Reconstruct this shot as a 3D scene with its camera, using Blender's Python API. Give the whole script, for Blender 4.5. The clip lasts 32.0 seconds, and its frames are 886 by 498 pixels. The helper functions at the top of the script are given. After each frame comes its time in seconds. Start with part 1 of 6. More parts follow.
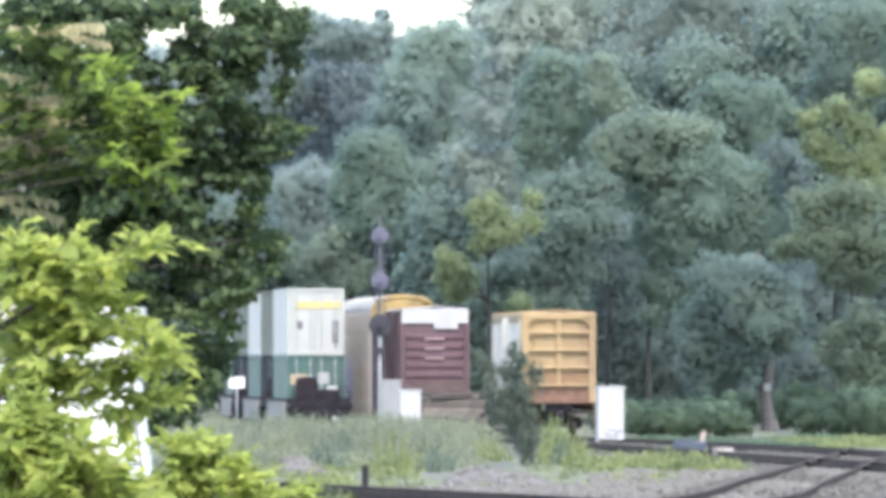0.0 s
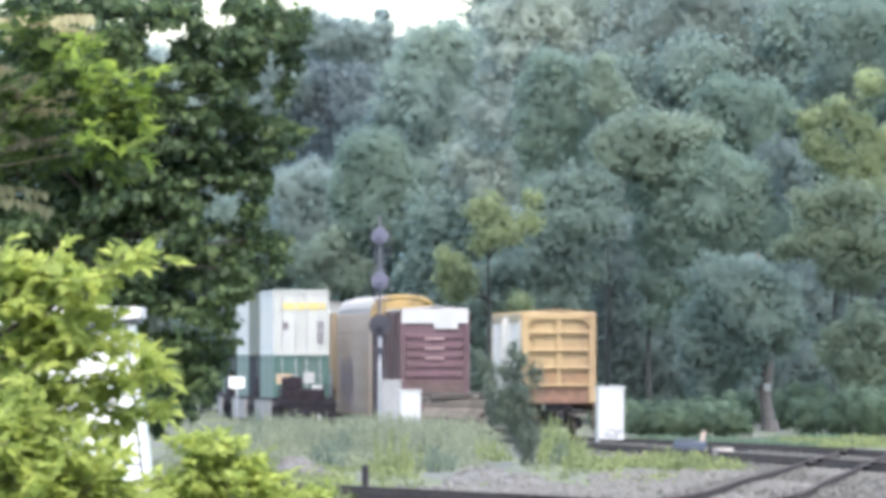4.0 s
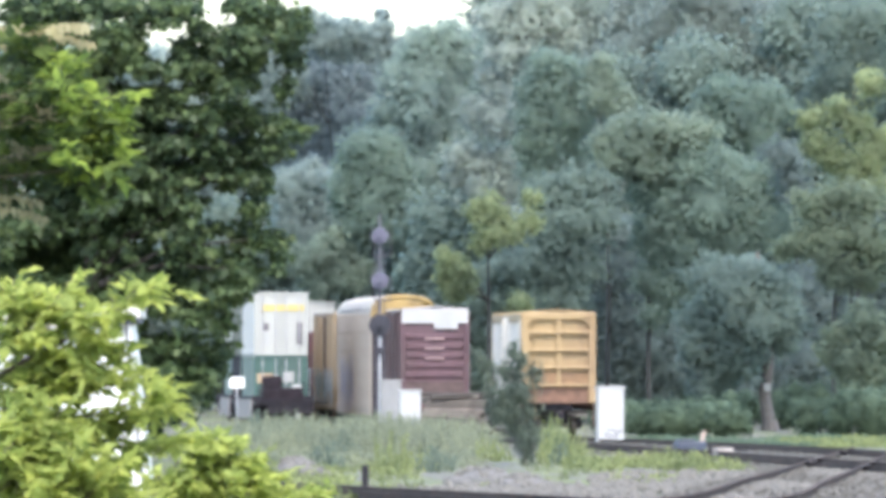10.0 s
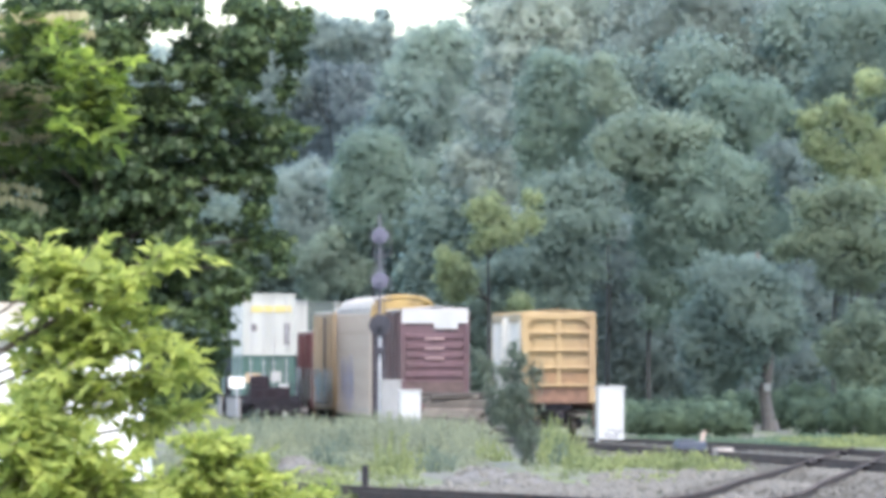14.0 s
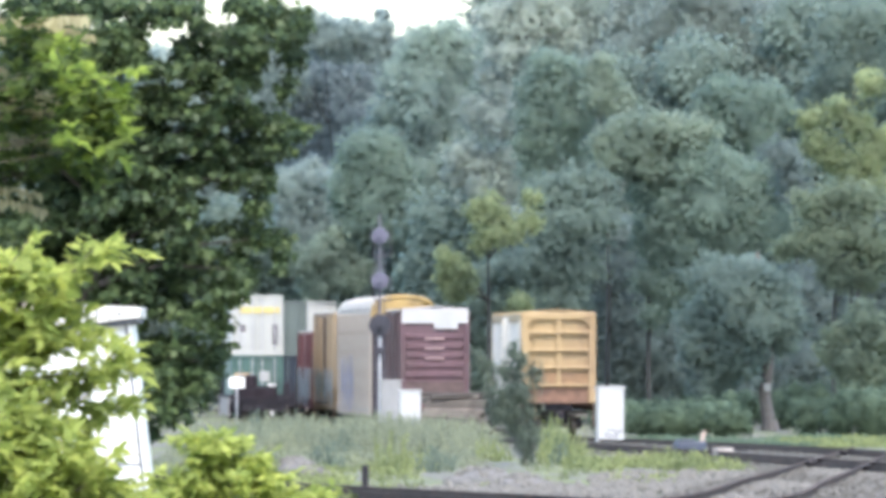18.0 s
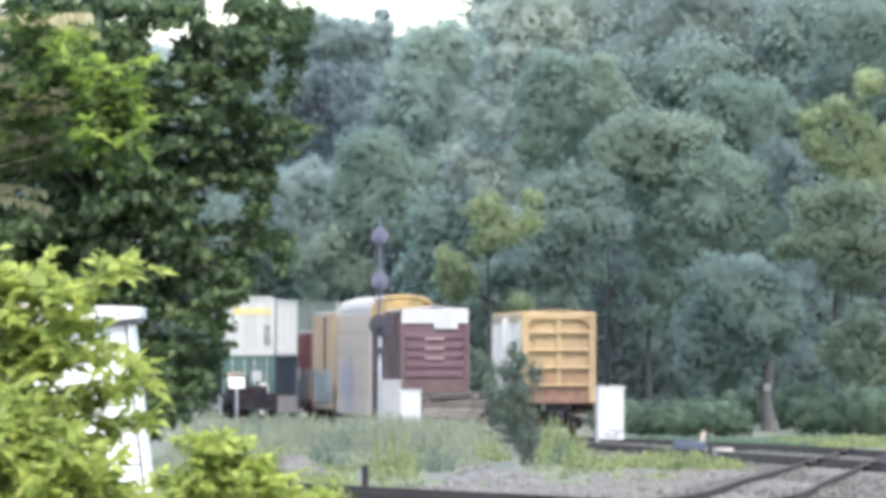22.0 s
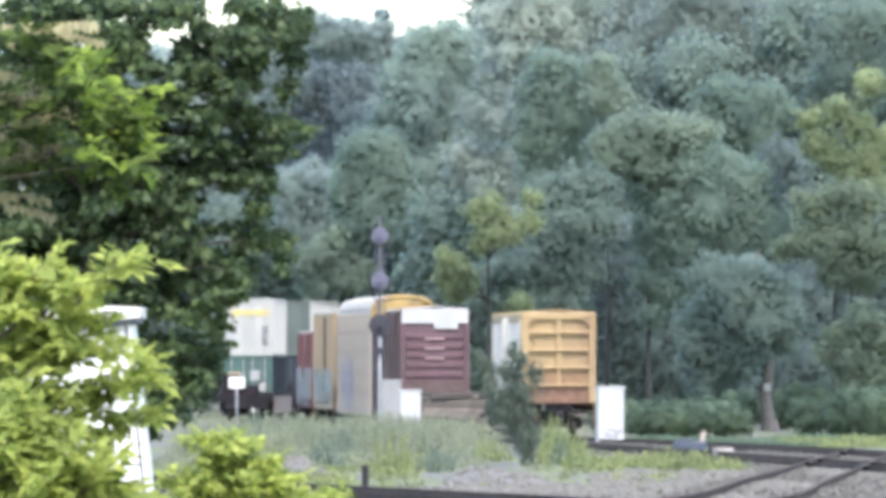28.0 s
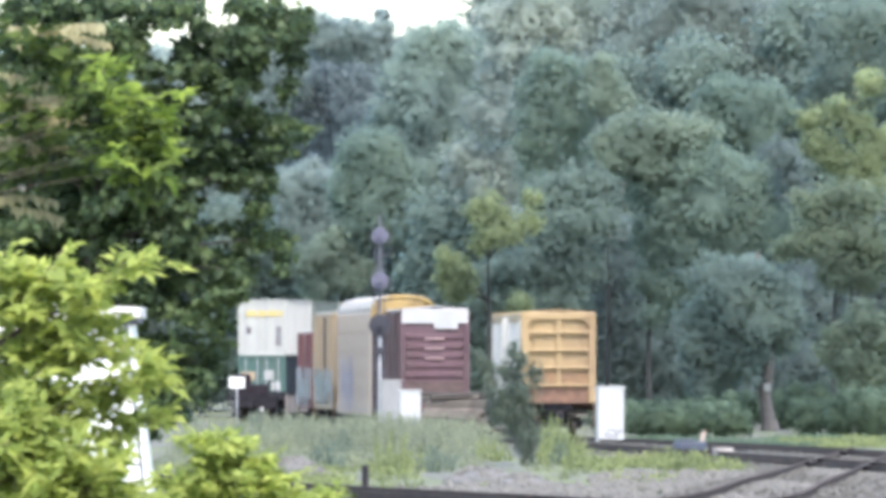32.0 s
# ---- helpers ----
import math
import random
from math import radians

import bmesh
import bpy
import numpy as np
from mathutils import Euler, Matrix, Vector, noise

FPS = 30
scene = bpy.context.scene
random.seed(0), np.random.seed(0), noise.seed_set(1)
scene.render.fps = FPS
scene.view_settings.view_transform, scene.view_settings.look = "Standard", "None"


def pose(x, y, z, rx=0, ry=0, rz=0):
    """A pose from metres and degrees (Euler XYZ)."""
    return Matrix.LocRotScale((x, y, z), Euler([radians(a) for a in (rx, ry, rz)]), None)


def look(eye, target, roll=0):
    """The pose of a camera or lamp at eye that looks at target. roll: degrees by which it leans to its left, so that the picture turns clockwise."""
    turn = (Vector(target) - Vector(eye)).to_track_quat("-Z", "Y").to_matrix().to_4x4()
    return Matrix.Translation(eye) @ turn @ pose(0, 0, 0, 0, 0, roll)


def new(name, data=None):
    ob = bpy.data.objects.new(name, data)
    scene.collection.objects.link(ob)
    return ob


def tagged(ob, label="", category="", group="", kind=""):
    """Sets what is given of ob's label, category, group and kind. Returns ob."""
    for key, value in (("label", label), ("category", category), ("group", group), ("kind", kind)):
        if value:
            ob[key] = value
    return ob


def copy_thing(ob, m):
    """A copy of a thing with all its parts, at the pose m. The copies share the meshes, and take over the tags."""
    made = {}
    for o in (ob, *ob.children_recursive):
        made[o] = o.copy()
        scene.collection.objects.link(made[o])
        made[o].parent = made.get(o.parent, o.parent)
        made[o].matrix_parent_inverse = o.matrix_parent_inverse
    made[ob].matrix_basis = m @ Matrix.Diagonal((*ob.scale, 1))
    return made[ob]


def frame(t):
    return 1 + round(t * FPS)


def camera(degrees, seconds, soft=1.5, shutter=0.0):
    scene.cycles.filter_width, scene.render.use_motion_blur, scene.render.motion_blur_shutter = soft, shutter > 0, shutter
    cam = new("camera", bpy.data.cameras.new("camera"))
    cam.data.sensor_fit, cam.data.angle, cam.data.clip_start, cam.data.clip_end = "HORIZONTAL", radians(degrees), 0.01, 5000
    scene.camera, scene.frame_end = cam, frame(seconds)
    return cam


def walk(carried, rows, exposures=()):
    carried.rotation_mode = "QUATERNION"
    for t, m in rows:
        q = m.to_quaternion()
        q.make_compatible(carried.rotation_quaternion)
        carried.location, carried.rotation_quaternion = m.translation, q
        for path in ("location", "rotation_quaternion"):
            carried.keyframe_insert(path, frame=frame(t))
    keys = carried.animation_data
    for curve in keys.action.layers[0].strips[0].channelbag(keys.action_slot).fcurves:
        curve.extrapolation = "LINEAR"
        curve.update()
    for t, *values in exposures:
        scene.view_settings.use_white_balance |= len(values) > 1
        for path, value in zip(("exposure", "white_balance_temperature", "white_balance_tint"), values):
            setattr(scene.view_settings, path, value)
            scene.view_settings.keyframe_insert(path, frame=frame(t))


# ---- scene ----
cam = camera(4.5, 32.0, soft=4.7)
EYE = (0, 0, 3.15)
walk(cam, [(0, look(EYE, (0, 1000, 12.92))), (32, look(EYE, (0, 1000, 12.92)))])

# ---- world, sun, exposure ----
SUN_ELEV, SUN_TURN = 55, 168      # degrees; turn measured clockwise from +y
world = bpy.data.worlds.new("world")
scene.world = world
world.use_nodes = True
wn = world.node_tree
sky = wn.nodes.new("ShaderNodeTexSky")
sky.sky_type, sky.sun_disc = "NISHITA", False
sky.sun_elevation, sky.sun_rotation = radians(SUN_ELEV), radians(SUN_TURN)
sky.air_density, sky.dust_density, sky.ozone_density = 1.0, 2.0, 1.0
wn.links.new(sky.outputs[0], wn.nodes["Background"].inputs[0])
wn.nodes["Background"].inputs[1].default_value = 0.15
sun = new("sun", bpy.data.lights.new("sun", "SUN"))
sun.data.energy, sun.data.angle, sun.data.color = 1.0, radians(30), (1.0, 0.95, 0.88)
sa, se = radians(SUN_TURN), radians(SUN_ELEV)
sun.matrix_world = look((300 * math.sin(sa) * math.cos(se), 300 * math.cos(sa) * math.cos(se), 300 * math.sin(se)), (0, 0, 0))
scene.view_settings.exposure = 2.1


# ---- materials ----
def nodes_of(name):
    m = bpy.data.materials.new(name)
    m.use_nodes = True
    nt = m.node_tree
    return m, nt, nt.nodes["Principled BSDF"]


def noise_node(nt, scale, detail=4.0, rough=0.6, stretch=None):
    co = nt.nodes.new("ShaderNodeTexCoord")
    n = nt.nodes.new("ShaderNodeTexNoise")
    n.inputs["Scale"].default_value, n.inputs["Detail"].default_value, n.inputs["Roughness"].default_value = scale, detail, rough
    if stretch:
        mp = nt.nodes.new("ShaderNodeMapping")
        mp.inputs["Scale"].default_value = stretch
        nt.links.new(co.outputs["Object"], mp.inputs[0])
        nt.links.new(mp.outputs[0], n.inputs["Vector"])
    else:
        nt.links.new(co.outputs["Object"], n.inputs["Vector"])
    return n


def ramp_node(nt, src, stops):
    r = nt.nodes.new("ShaderNodeValToRGB")
    e = r.color_ramp.elements
    while len(e) < len(stops):
        e.new(0.5)
    for el, (p, c) in zip(e, stops):
        el.position, el.color = p, (*c, 1) if len(c) == 3 else c
    nt.links.new(src, r.inputs[0])
    return r


def mixed(nt, fac, a, b, kind="MIX"):
    x = nt.nodes.new("ShaderNodeMix")
    x.data_type, x.blend_type = "RGBA", kind
    for sock, v in ((x.inputs["Factor"], fac), (x.inputs["A"], a), (x.inputs["B"], b)):
        if isinstance(v, (int, float)):
            sock.default_value = v
        elif isinstance(v, tuple):
            sock.default_value = (*v, 1)
        else:
            nt.links.new(v, sock)
    return x.outputs["Result"]


def shade(c, k):
    return tuple(min(1, v * k) for v in c)


def surface(name, base, rough=0.6, metal=0.0, grain=6.0, depth=0.15, dirt=None, dirt_amount=0.4, bump=0.2, stretch=None, fine=60.0, spec=0.5):
    """Base colour with grain at two scales, a dirt colour in patches and fine relief."""
    m, nt, b = nodes_of(name)
    big, small = noise_node(nt, grain, 5, 0.65, stretch), noise_node(nt, fine, 3, 0.6)
    col = ramp_node(nt, big.outputs["Fac"], [(0.3, shade(base, 1 - depth)), (0.7, shade(base, 1 + depth))]).outputs[0]
    if dirt:
        d = noise_node(nt, grain * 0.35, 6, 0.7, stretch)
        f = ramp_node(nt, d.outputs["Fac"], [(0.62 - 0.25 * dirt_amount, (0, 0, 0)), (0.8 - 0.2 * dirt_amount, (1, 1, 1))]).outputs[0]
        col = mixed(nt, f, col, dirt)
    nt.links.new(col, b.inputs["Base Color"])
    b.inputs["Roughness"].default_value, b.inputs["Metallic"].default_value, b.inputs["Specular IOR Level"].default_value = rough, metal, spec
    if bump:
        bp = nt.nodes.new("ShaderNodeBump")
        bp.inputs["Strength"].default_value, bp.inputs["Distance"].default_value = bump, 0.02
        nt.links.new(small.outputs["Fac"], bp.inputs["Height"])
        nt.links.new(bp.outputs[0], b.inputs["Normal"])
    return m


def leafage(name, dark, light, through_part=0.35, patch=0.5, rough=0.55, vary=1.0):
    """Leaves: each leaf its own tone, patches of other tone over the crown, light shining through."""
    m, nt, b = nodes_of(name)
    geo = nt.nodes.new("ShaderNodeNewGeometry")
    big = noise_node(nt, patch, 3, 0.6)
    mid = tuple((p + q) / 2 for p, q in zip(dark, light))
    col = ramp_node(nt, geo.outputs["Random Per Island"], [(0.0, dark), (0.6, mid), (1.0, light)]).outputs[0]
    tone = ramp_node(nt, big.outputs["Fac"], [(0.35, (1 - 0.28 * vary, 1 - 0.24 * vary, 1 - 0.2 * vary)), (0.65, (1 + 0.18 * vary, 1 + 0.15 * vary, 1 + 0.05 * vary))]).outputs[0]
    col = mixed(nt, 1.0, col, tone, "MULTIPLY")
    nt.links.new(col, b.inputs["Base Color"])
    b.inputs["Roughness"].default_value, b.inputs["Specular IOR Level"].default_value = (0.7, 0.18) if rough > 0.5 else (rough, 0.25)
    tr = nt.nodes.new("ShaderNodeBsdfTranslucent")
    nt.links.new(col, tr.inputs["Color"])
    ms = nt.nodes.new("ShaderNodeMixShader")
    ms.inputs[0].default_value = through_part
    nt.links.new(b.outputs[0], ms.inputs[1])
    nt.links.new(tr.outputs[0], ms.inputs[2])
    nt.links.new(ms.outputs[0], nt.nodes["Material Output"].inputs["Surface"])
    return m


LEAF = {
    "maple": leafage("maple_leaves", (0.029, 0.054, 0.028), (0.115, 0.162, 0.07), 0.42, 1.1, 0.5, 1.6),
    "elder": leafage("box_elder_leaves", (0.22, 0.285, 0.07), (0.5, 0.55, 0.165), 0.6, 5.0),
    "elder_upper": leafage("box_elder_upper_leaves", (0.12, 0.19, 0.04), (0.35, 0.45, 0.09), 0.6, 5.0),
    # Darker copy of the elder leaves: the inner branches' shade is in the colour.
    "elder_shade_tone": leafage("box_elder_shade_toned_leaves", (0.03, 0.055, 0.016), (0.12, 0.165, 0.04), 0.45, 5.0),
    "seed": leafage("winged_seeds", (0.27, 0.24, 0.135), (0.42, 0.385, 0.23), 0.45, 2.0),
    # Wood leaves: haze is mixed into these base colours, paler and bluer farther off.
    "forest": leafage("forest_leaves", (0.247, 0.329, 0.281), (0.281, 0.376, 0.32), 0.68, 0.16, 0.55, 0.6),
    "mid": leafage("haze_toned_mid_leaves", (0.34, 0.428, 0.386), (0.389, 0.488, 0.441), 0.68, 0.16, 0.55, 0.6),
    # Paler copy for crowns meant to look sunlit.
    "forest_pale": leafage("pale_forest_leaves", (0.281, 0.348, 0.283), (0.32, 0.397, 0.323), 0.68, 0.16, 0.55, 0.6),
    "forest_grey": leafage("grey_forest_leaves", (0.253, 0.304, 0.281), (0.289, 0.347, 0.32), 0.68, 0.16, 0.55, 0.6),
    # Two darker copies of the forest leaves, with the wood's shade in the colour.
    "forest_dark": leafage("shade_toned_forest_leaves", (0.221, 0.29, 0.258), (0.252, 0.331, 0.294), 0.68, 0.16, 0.55, 0.6),
    "deep": leafage("shade_toned_deep_leaves", (0.198, 0.25, 0.244), (0.226, 0.286, 0.278), 0.68, 0.16, 0.55, 0.6),
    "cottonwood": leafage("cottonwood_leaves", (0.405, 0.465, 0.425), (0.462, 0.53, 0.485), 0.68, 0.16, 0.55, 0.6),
    "far": leafage("haze_toned_far_leaves", (0.331, 0.405, 0.391), (0.378, 0.462, 0.446), 0.68, 0.16, 0.55, 0.6),
    "far_dark": leafage("haze_toned_dark_leaves", (0.276, 0.35, 0.386), (0.315, 0.399, 0.441), 0.68, 0.16, 0.55, 0.6),
    "yellowing": leafage("yellow_green_leaves", (0.285, 0.34, 0.207), (0.326, 0.389, 0.236), 0.68, 0.2),
    "yellow_dull": leafage("dull_yellow_leaves", (0.21, 0.263, 0.198), (0.239, 0.3, 0.226), 0.68, 0.2),
    "sage": leafage("sage_weed_leaves", (0.178, 0.196, 0.14), (0.25, 0.272, 0.192), 0.45, 0.3),
    "weed": leafage("bright_weed_leaves", (0.15, 0.178, 0.075), (0.26, 0.292, 0.135), 0.4, 0.4),
    "shrub": leafage("shrub_leaves", (0.09, 0.135, 0.098), (0.125, 0.178, 0.125), 0.45, 0.4),
    "willow": leafage("sapling_leaves", (0.098, 0.126, 0.104), (0.155, 0.19, 0.15), 0.4, 0.6),
}
# Near-black copy of the bark: shade under the crowns put into the colour.
WOOD_BARK = surface("shade_toned_bark", (0.032, 0.034, 0.034), 0.9, grain=3, depth=0.3, bump=0.6)
WELL_PALE = surface("pale_dusty_sill_paint", (0.26, 0.225, 0.21), 0.65, grain=1.2, depth=0.15, dirt=(0.16, 0.13, 0.12), dirt_amount=0.35)
DOOR_BROWN = surface("brown_door_paint", (0.075, 0.055, 0.045), 0.65, grain=1.5, depth=0.2)
OLD_TIE = surface("weathered_grey_tie", (0.135, 0.12, 0.108), 0.9, grain=3, depth=0.3, dirt=(0.09, 0.08, 0.07), dirt_amount=0.4, bump=0.5)
BARK = surface("bark", (0.13, 0.105, 0.085), 0.9, grain=3, depth=0.35, bump=0.8, stretch=(4, 4, 0.6), fine=25)
MAPLE_BARK = surface("dark_maple_bark", (0.045, 0.038, 0.032), 0.9, grain=3, depth=0.35, bump=0.8, stretch=(4, 4, 0.6), fine=25)
PALE_BARK = surface("pale_bark", (0.16, 0.14, 0.125), 0.9, grain=3, depth=0.3, bump=0.8, stretch=(4, 4, 0.6), fine=20)
WHITE = surface("white_paint", (0.605, 0.605, 0.588), 0.5, grain=2, depth=0.04, dirt=(0.55, 0.53, 0.48), dirt_amount=0.1, bump=0.1)
CASE_WHITE = surface("white_case_paint", (0.36, 0.365, 0.365), 0.4, grain=3, depth=0.05, dirt=(0.33, 0.33, 0.32), dirt_amount=0.15, bump=0.1)
CASE_GREY = surface("silver_case_paint", (0.22, 0.22, 0.225), 0.45, 0.3, grain=3, depth=0.1, dirt=(0.3, 0.29, 0.27), dirt_amount=0.3)
SILVER = surface("aluminium_paint", (0.36, 0.36, 0.38), 0.45, 0.5, grain=5, depth=0.15, dirt=(0.2, 0.18, 0.16), dirt_amount=0.3)
MAST_GREY = surface("dull_mast_paint", (0.085, 0.085, 0.105), 0.65, 0.1, grain=5, depth=0.2)
# The two upper signal heads, paler than the lowest.
SIGNAL_GREY = surface("signal_purple_grey", (0.085, 0.085, 0.125), 0.6, grain=8, depth=0.3)
SIGNAL_BLACK = surface("signal_black_paint", (0.018, 0.018, 0.028), 0.6, grain=8, depth=0.3)
YELLOW = surface("boxcar_yellow_paint", (0.285, 0.2, 0.1), 0.55, grain=1.2, depth=0.12, dirt=(0.17, 0.105, 0.06), dirt_amount=0.35, stretch=(1, 1, 0.4))
YELLOW_PALE = surface("faded_yellow_paint", (0.335, 0.25, 0.16), 0.6, grain=1.0, depth=0.15, dirt=(0.19, 0.16, 0.13), dirt_amount=0.4, stretch=(1, 1, 0.3))
MAROON = surface("maroon_paint", (0.092, 0.05, 0.06), 0.6, grain=1.5, depth=0.18, dirt=(0.1, 0.07, 0.072), dirt_amount=0.35, stretch=(1, 1, 0.5))
MAROON_DARK = surface("maroon_dusty_paint", (0.075, 0.045, 0.047), 0.65, grain=1.5, depth=0.2, dirt=(0.1, 0.075, 0.07), dirt_amount=0.4)
RED = surface("boxcar_red_paint", (0.15, 0.058, 0.06), 0.6, grain=1.5, depth=0.18, dirt=(0.15, 0.12, 0.115), dirt_amount=0.45, stretch=(1, 1, 0.5))
RUST = surface("rusty_steel", (0.15, 0.085, 0.058), 0.85, grain=4, depth=0.35, dirt=(0.09, 0.06, 0.05), dirt_amount=0.5, bump=0.4)
RUST_PURPLE = surface("grimy_maroon_rust", (0.085, 0.058, 0.055), 0.85, grain=3, depth=0.35, dirt=(0.15, 0.11, 0.105), dirt_amount=0.45, bump=0.3)
RUST_AND_SHADE_DARK = surface("brown_grime_and_shade", (0.022, 0.017, 0.022), 0.8, grain=3, depth=0.3, spec=0.15)
DARK_STEEL = surface("grimy_black_steel", (0.024, 0.022, 0.027), 0.7, grain=4, depth=0.35, dirt=(0.04, 0.034, 0.034), dirt_amount=0.3, bump=0.3, spec=0.15)
WHEEL = surface("wheel_steel", (0.10, 0.085, 0.075), 0.55, 0.6, grain=6, depth=0.3)
PALE_SIDE = surface("pale_boxcar_side", (0.62, 0.58, 0.52), 0.85, grain=0.8, depth=0.12, dirt=(0.38, 0.33, 0.27), dirt_amount=0.3, stretch=(1, 1, 0.3))
GALV = surface("galvanised_panel", (0.315, 0.278, 0.242), 0.6, 0.0, grain=0.8, depth=0.14, dirt=(0.17, 0.14, 0.12), dirt_amount=0.35, stretch=(1, 1, 0.3))
ROOF_WHITE = surface("pale_roof_metal", (0.36, 0.36, 0.36), 0.45, 0.2, grain=1, depth=0.08, dirt=(0.3, 0.28, 0.26), dirt_amount=0.2)
RACK_ROOF = surface("white_rack_roof", (0.68, 0.65, 0.6), 0.9, 0.0, grain=1, depth=0.06, dirt=(0.45, 0.42, 0.37), dirt_amount=0.2)
TAN = surface("tan_rack_end", (0.37, 0.255, 0.1), 0.6, grain=1.2, depth=0.12, dirt=(0.25, 0.18, 0.11), dirt_amount=0.3)
BOX_WHITE = surface("container_white", (0.33, 0.335, 0.315), 0.5, grain=0.8, depth=0.05, dirt=(0.3, 0.3, 0.285), dirt_amount=0.2, stretch=(1, 1, 0.3))
BOX_GREY = surface("container_grey", (0.33, 0.335, 0.33), 0.5, grain=0.8, depth=0.08, dirt=(0.22, 0.22, 0.21), dirt_amount=0.25, stretch=(1, 1, 0.3))
# Doors from the second container on, darker than the white sides.
DOOR_GREY = surface("dark_door_grey", (0.075, 0.094, 0.088), 0.6, grain=0.8, depth=0.15, dirt=(0.055, 0.07, 0.066), dirt_amount=0.3)
BOX_GREEN = surface("container_green", (0.042, 0.092, 0.08), 0.5, grain=0.8, depth=0.15, dirt=(0.06, 0.085, 0.075), dirt_amount=0.3, stretch=(1, 1, 0.3))
BOX_PALE_GREEN = surface("container_pale_green", (0.135, 0.185, 0.165), 0.55, grain=0.8, depth=0.15, dirt=(0.14, 0.155, 0.14), dirt_amount=0.3, stretch=(1, 1, 0.3))
BOX_RED = surface("container_red", (0.14, 0.058, 0.055), 0.55, grain=0.8, depth=0.1, dirt=(0.1, 0.06, 0.055), dirt_amount=0.3)
# Paler copy of the container white: side light put into the colour.
BOX_PALE = surface("container_white_lit_side", (0.52, 0.51, 0.48), 0.6, grain=0.8, depth=0.06, dirt=(0.42, 0.4, 0.36), dirt_amount=0.3, stretch=(1, 1, 0.3))
BOX_SLATE = surface("container_slate_blue", (0.02, 0.026, 0.036), 0.6, grain=0.8, depth=0.12, dirt=(0.032, 0.036, 0.042), dirt_amount=0.3, spec=0.2)
MARK_YELLOW = surface("mark_yellow", (0.42, 0.34, 0.13), 0.5, grain=3, depth=0.06, bump=0.05)
MARK_WHITE = surface("mark_white", (0.43, 0.43, 0.42), 0.5, grain=3, depth=0.06, bump=0.05)
MARK_DARK = surface("mark_dark", (0.10, 0.09, 0.10), 0.6, grain=3, depth=0.2, bump=0.05)
SPRAY_BLUE = surface("spray_paint_blue", (0.2, 0.2, 0.29), 0.6, grain=2.5, depth=0.35, bump=0.05)
SPRAY_PALE = surface("spray_paint_pale_blue", (0.27, 0.285, 0.285), 0.6, grain=2.5, depth=0.25, bump=0.05)
SPRAY_TEAL = surface("spray_paint_teal", (0.13, 0.21, 0.22), 0.6, grain=2.5, depth=0.3, bump=0.05)
RAIL = surface("rail_steel", (0.062, 0.049, 0.044), 0.85, grain=3, depth=0.3, dirt=(0.1, 0.062, 0.05), dirt_amount=0.5, spec=0.15)
TIE = surface("creosoted_tie", (0.12, 0.105, 0.095), 0.9, grain=3, depth=0.35, bump=0.5)
BALLAST = surface("ballast_stone", (0.128, 0.12, 0.11), 0.95, grain=3.5, depth=0.35, dirt=(0.085, 0.078, 0.071), dirt_amount=0.35, bump=1.0, fine=9, stretch=(1, 0.25, 1))
STONE = surface("loose_stone", (0.125, 0.118, 0.106), 0.95, grain=4, depth=0.25, bump=0.6, fine=20)
SHED_TRIM = surface("grey_trim_paint", (0.06, 0.068, 0.09), 0.6, grain=3, depth=0.1)
SHED_CAP = surface("weathered_white_fascia", (0.5, 0.49, 0.46), 0.7, grain=3, depth=0.12, dirt=(0.27, 0.22, 0.15), dirt_amount=0.4, fine=30)
ORANGE = surface("faded_orange_plastic", (0.34, 0.27, 0.23), 0.6, grain=4, depth=0.15)
BLUE_GREY = surface("blue_grey_machine_paint", (0.035, 0.045, 0.072), 0.5, grain=4, depth=0.2)
CONCRETE = surface("weathered_concrete", (0.3, 0.27, 0.25), 0.9, grain=3, depth=0.15, bump=0.4)


def ground_material():
    m, nt, b = nodes_of("rough_ground")
    a, f, g = noise_node(nt, 0.25, 5, 0.6, (1, 0.15, 1)), noise_node(nt, 5.0, 6, 0.8, (1, 0.2, 1)), noise_node(nt, 1.3, 4, 0.6, (1, 0.15, 1))
    grass = ramp_node(nt, f.outputs["Fac"], [(0.3, (0.08, 0.10, 0.04)), (0.7, (0.16, 0.18, 0.075))]).outputs[0]
    soil = ramp_node(nt, f.outputs["Fac"], [(0.35, (0.078, 0.073, 0.062)), (0.65, (0.165, 0.157, 0.14))]).outputs[0]
    k = mixed(nt, 0.5, a.outputs["Fac"], g.outputs["Fac"])
    nt.links.new(mixed(nt, ramp_node(nt, k, [(0.44, (0, 0, 0)), (0.54, (1, 1, 1))]).outputs[0], grass, soil), b.inputs["Base Color"])
    b.inputs["Roughness"].default_value = 0.95
    bp = nt.nodes.new("ShaderNodeBump")
    bp.inputs["Strength"].default_value, bp.inputs["Distance"].default_value = 0.8, 0.08
    nt.links.new(f.outputs["Fac"], bp.inputs["Height"])
    nt.links.new(bp.outputs[0], b.inputs["Normal"])
    return m


GROUND = ground_material()


def vary_by_piece(material, low, high):
    """Each piece lighter or darker than its neighbour."""
    nt = material.node_tree
    b = nt.nodes["Principled BSDF"]
    src = b.inputs["Base Color"].links[0].from_socket
    info = nt.nodes.new("ShaderNodeObjectInfo")
    tone = ramp_node(nt, info.outputs["Random"], [(0.0, (low,) * 3), (1.0, (high,) * 3)]).outputs[0]
    nt.links.new(mixed(nt, 1.0, src, tone, "MULTIPLY"), b.inputs["Base Color"])


vary_by_piece(OLD_TIE, 0.35, 1.6)
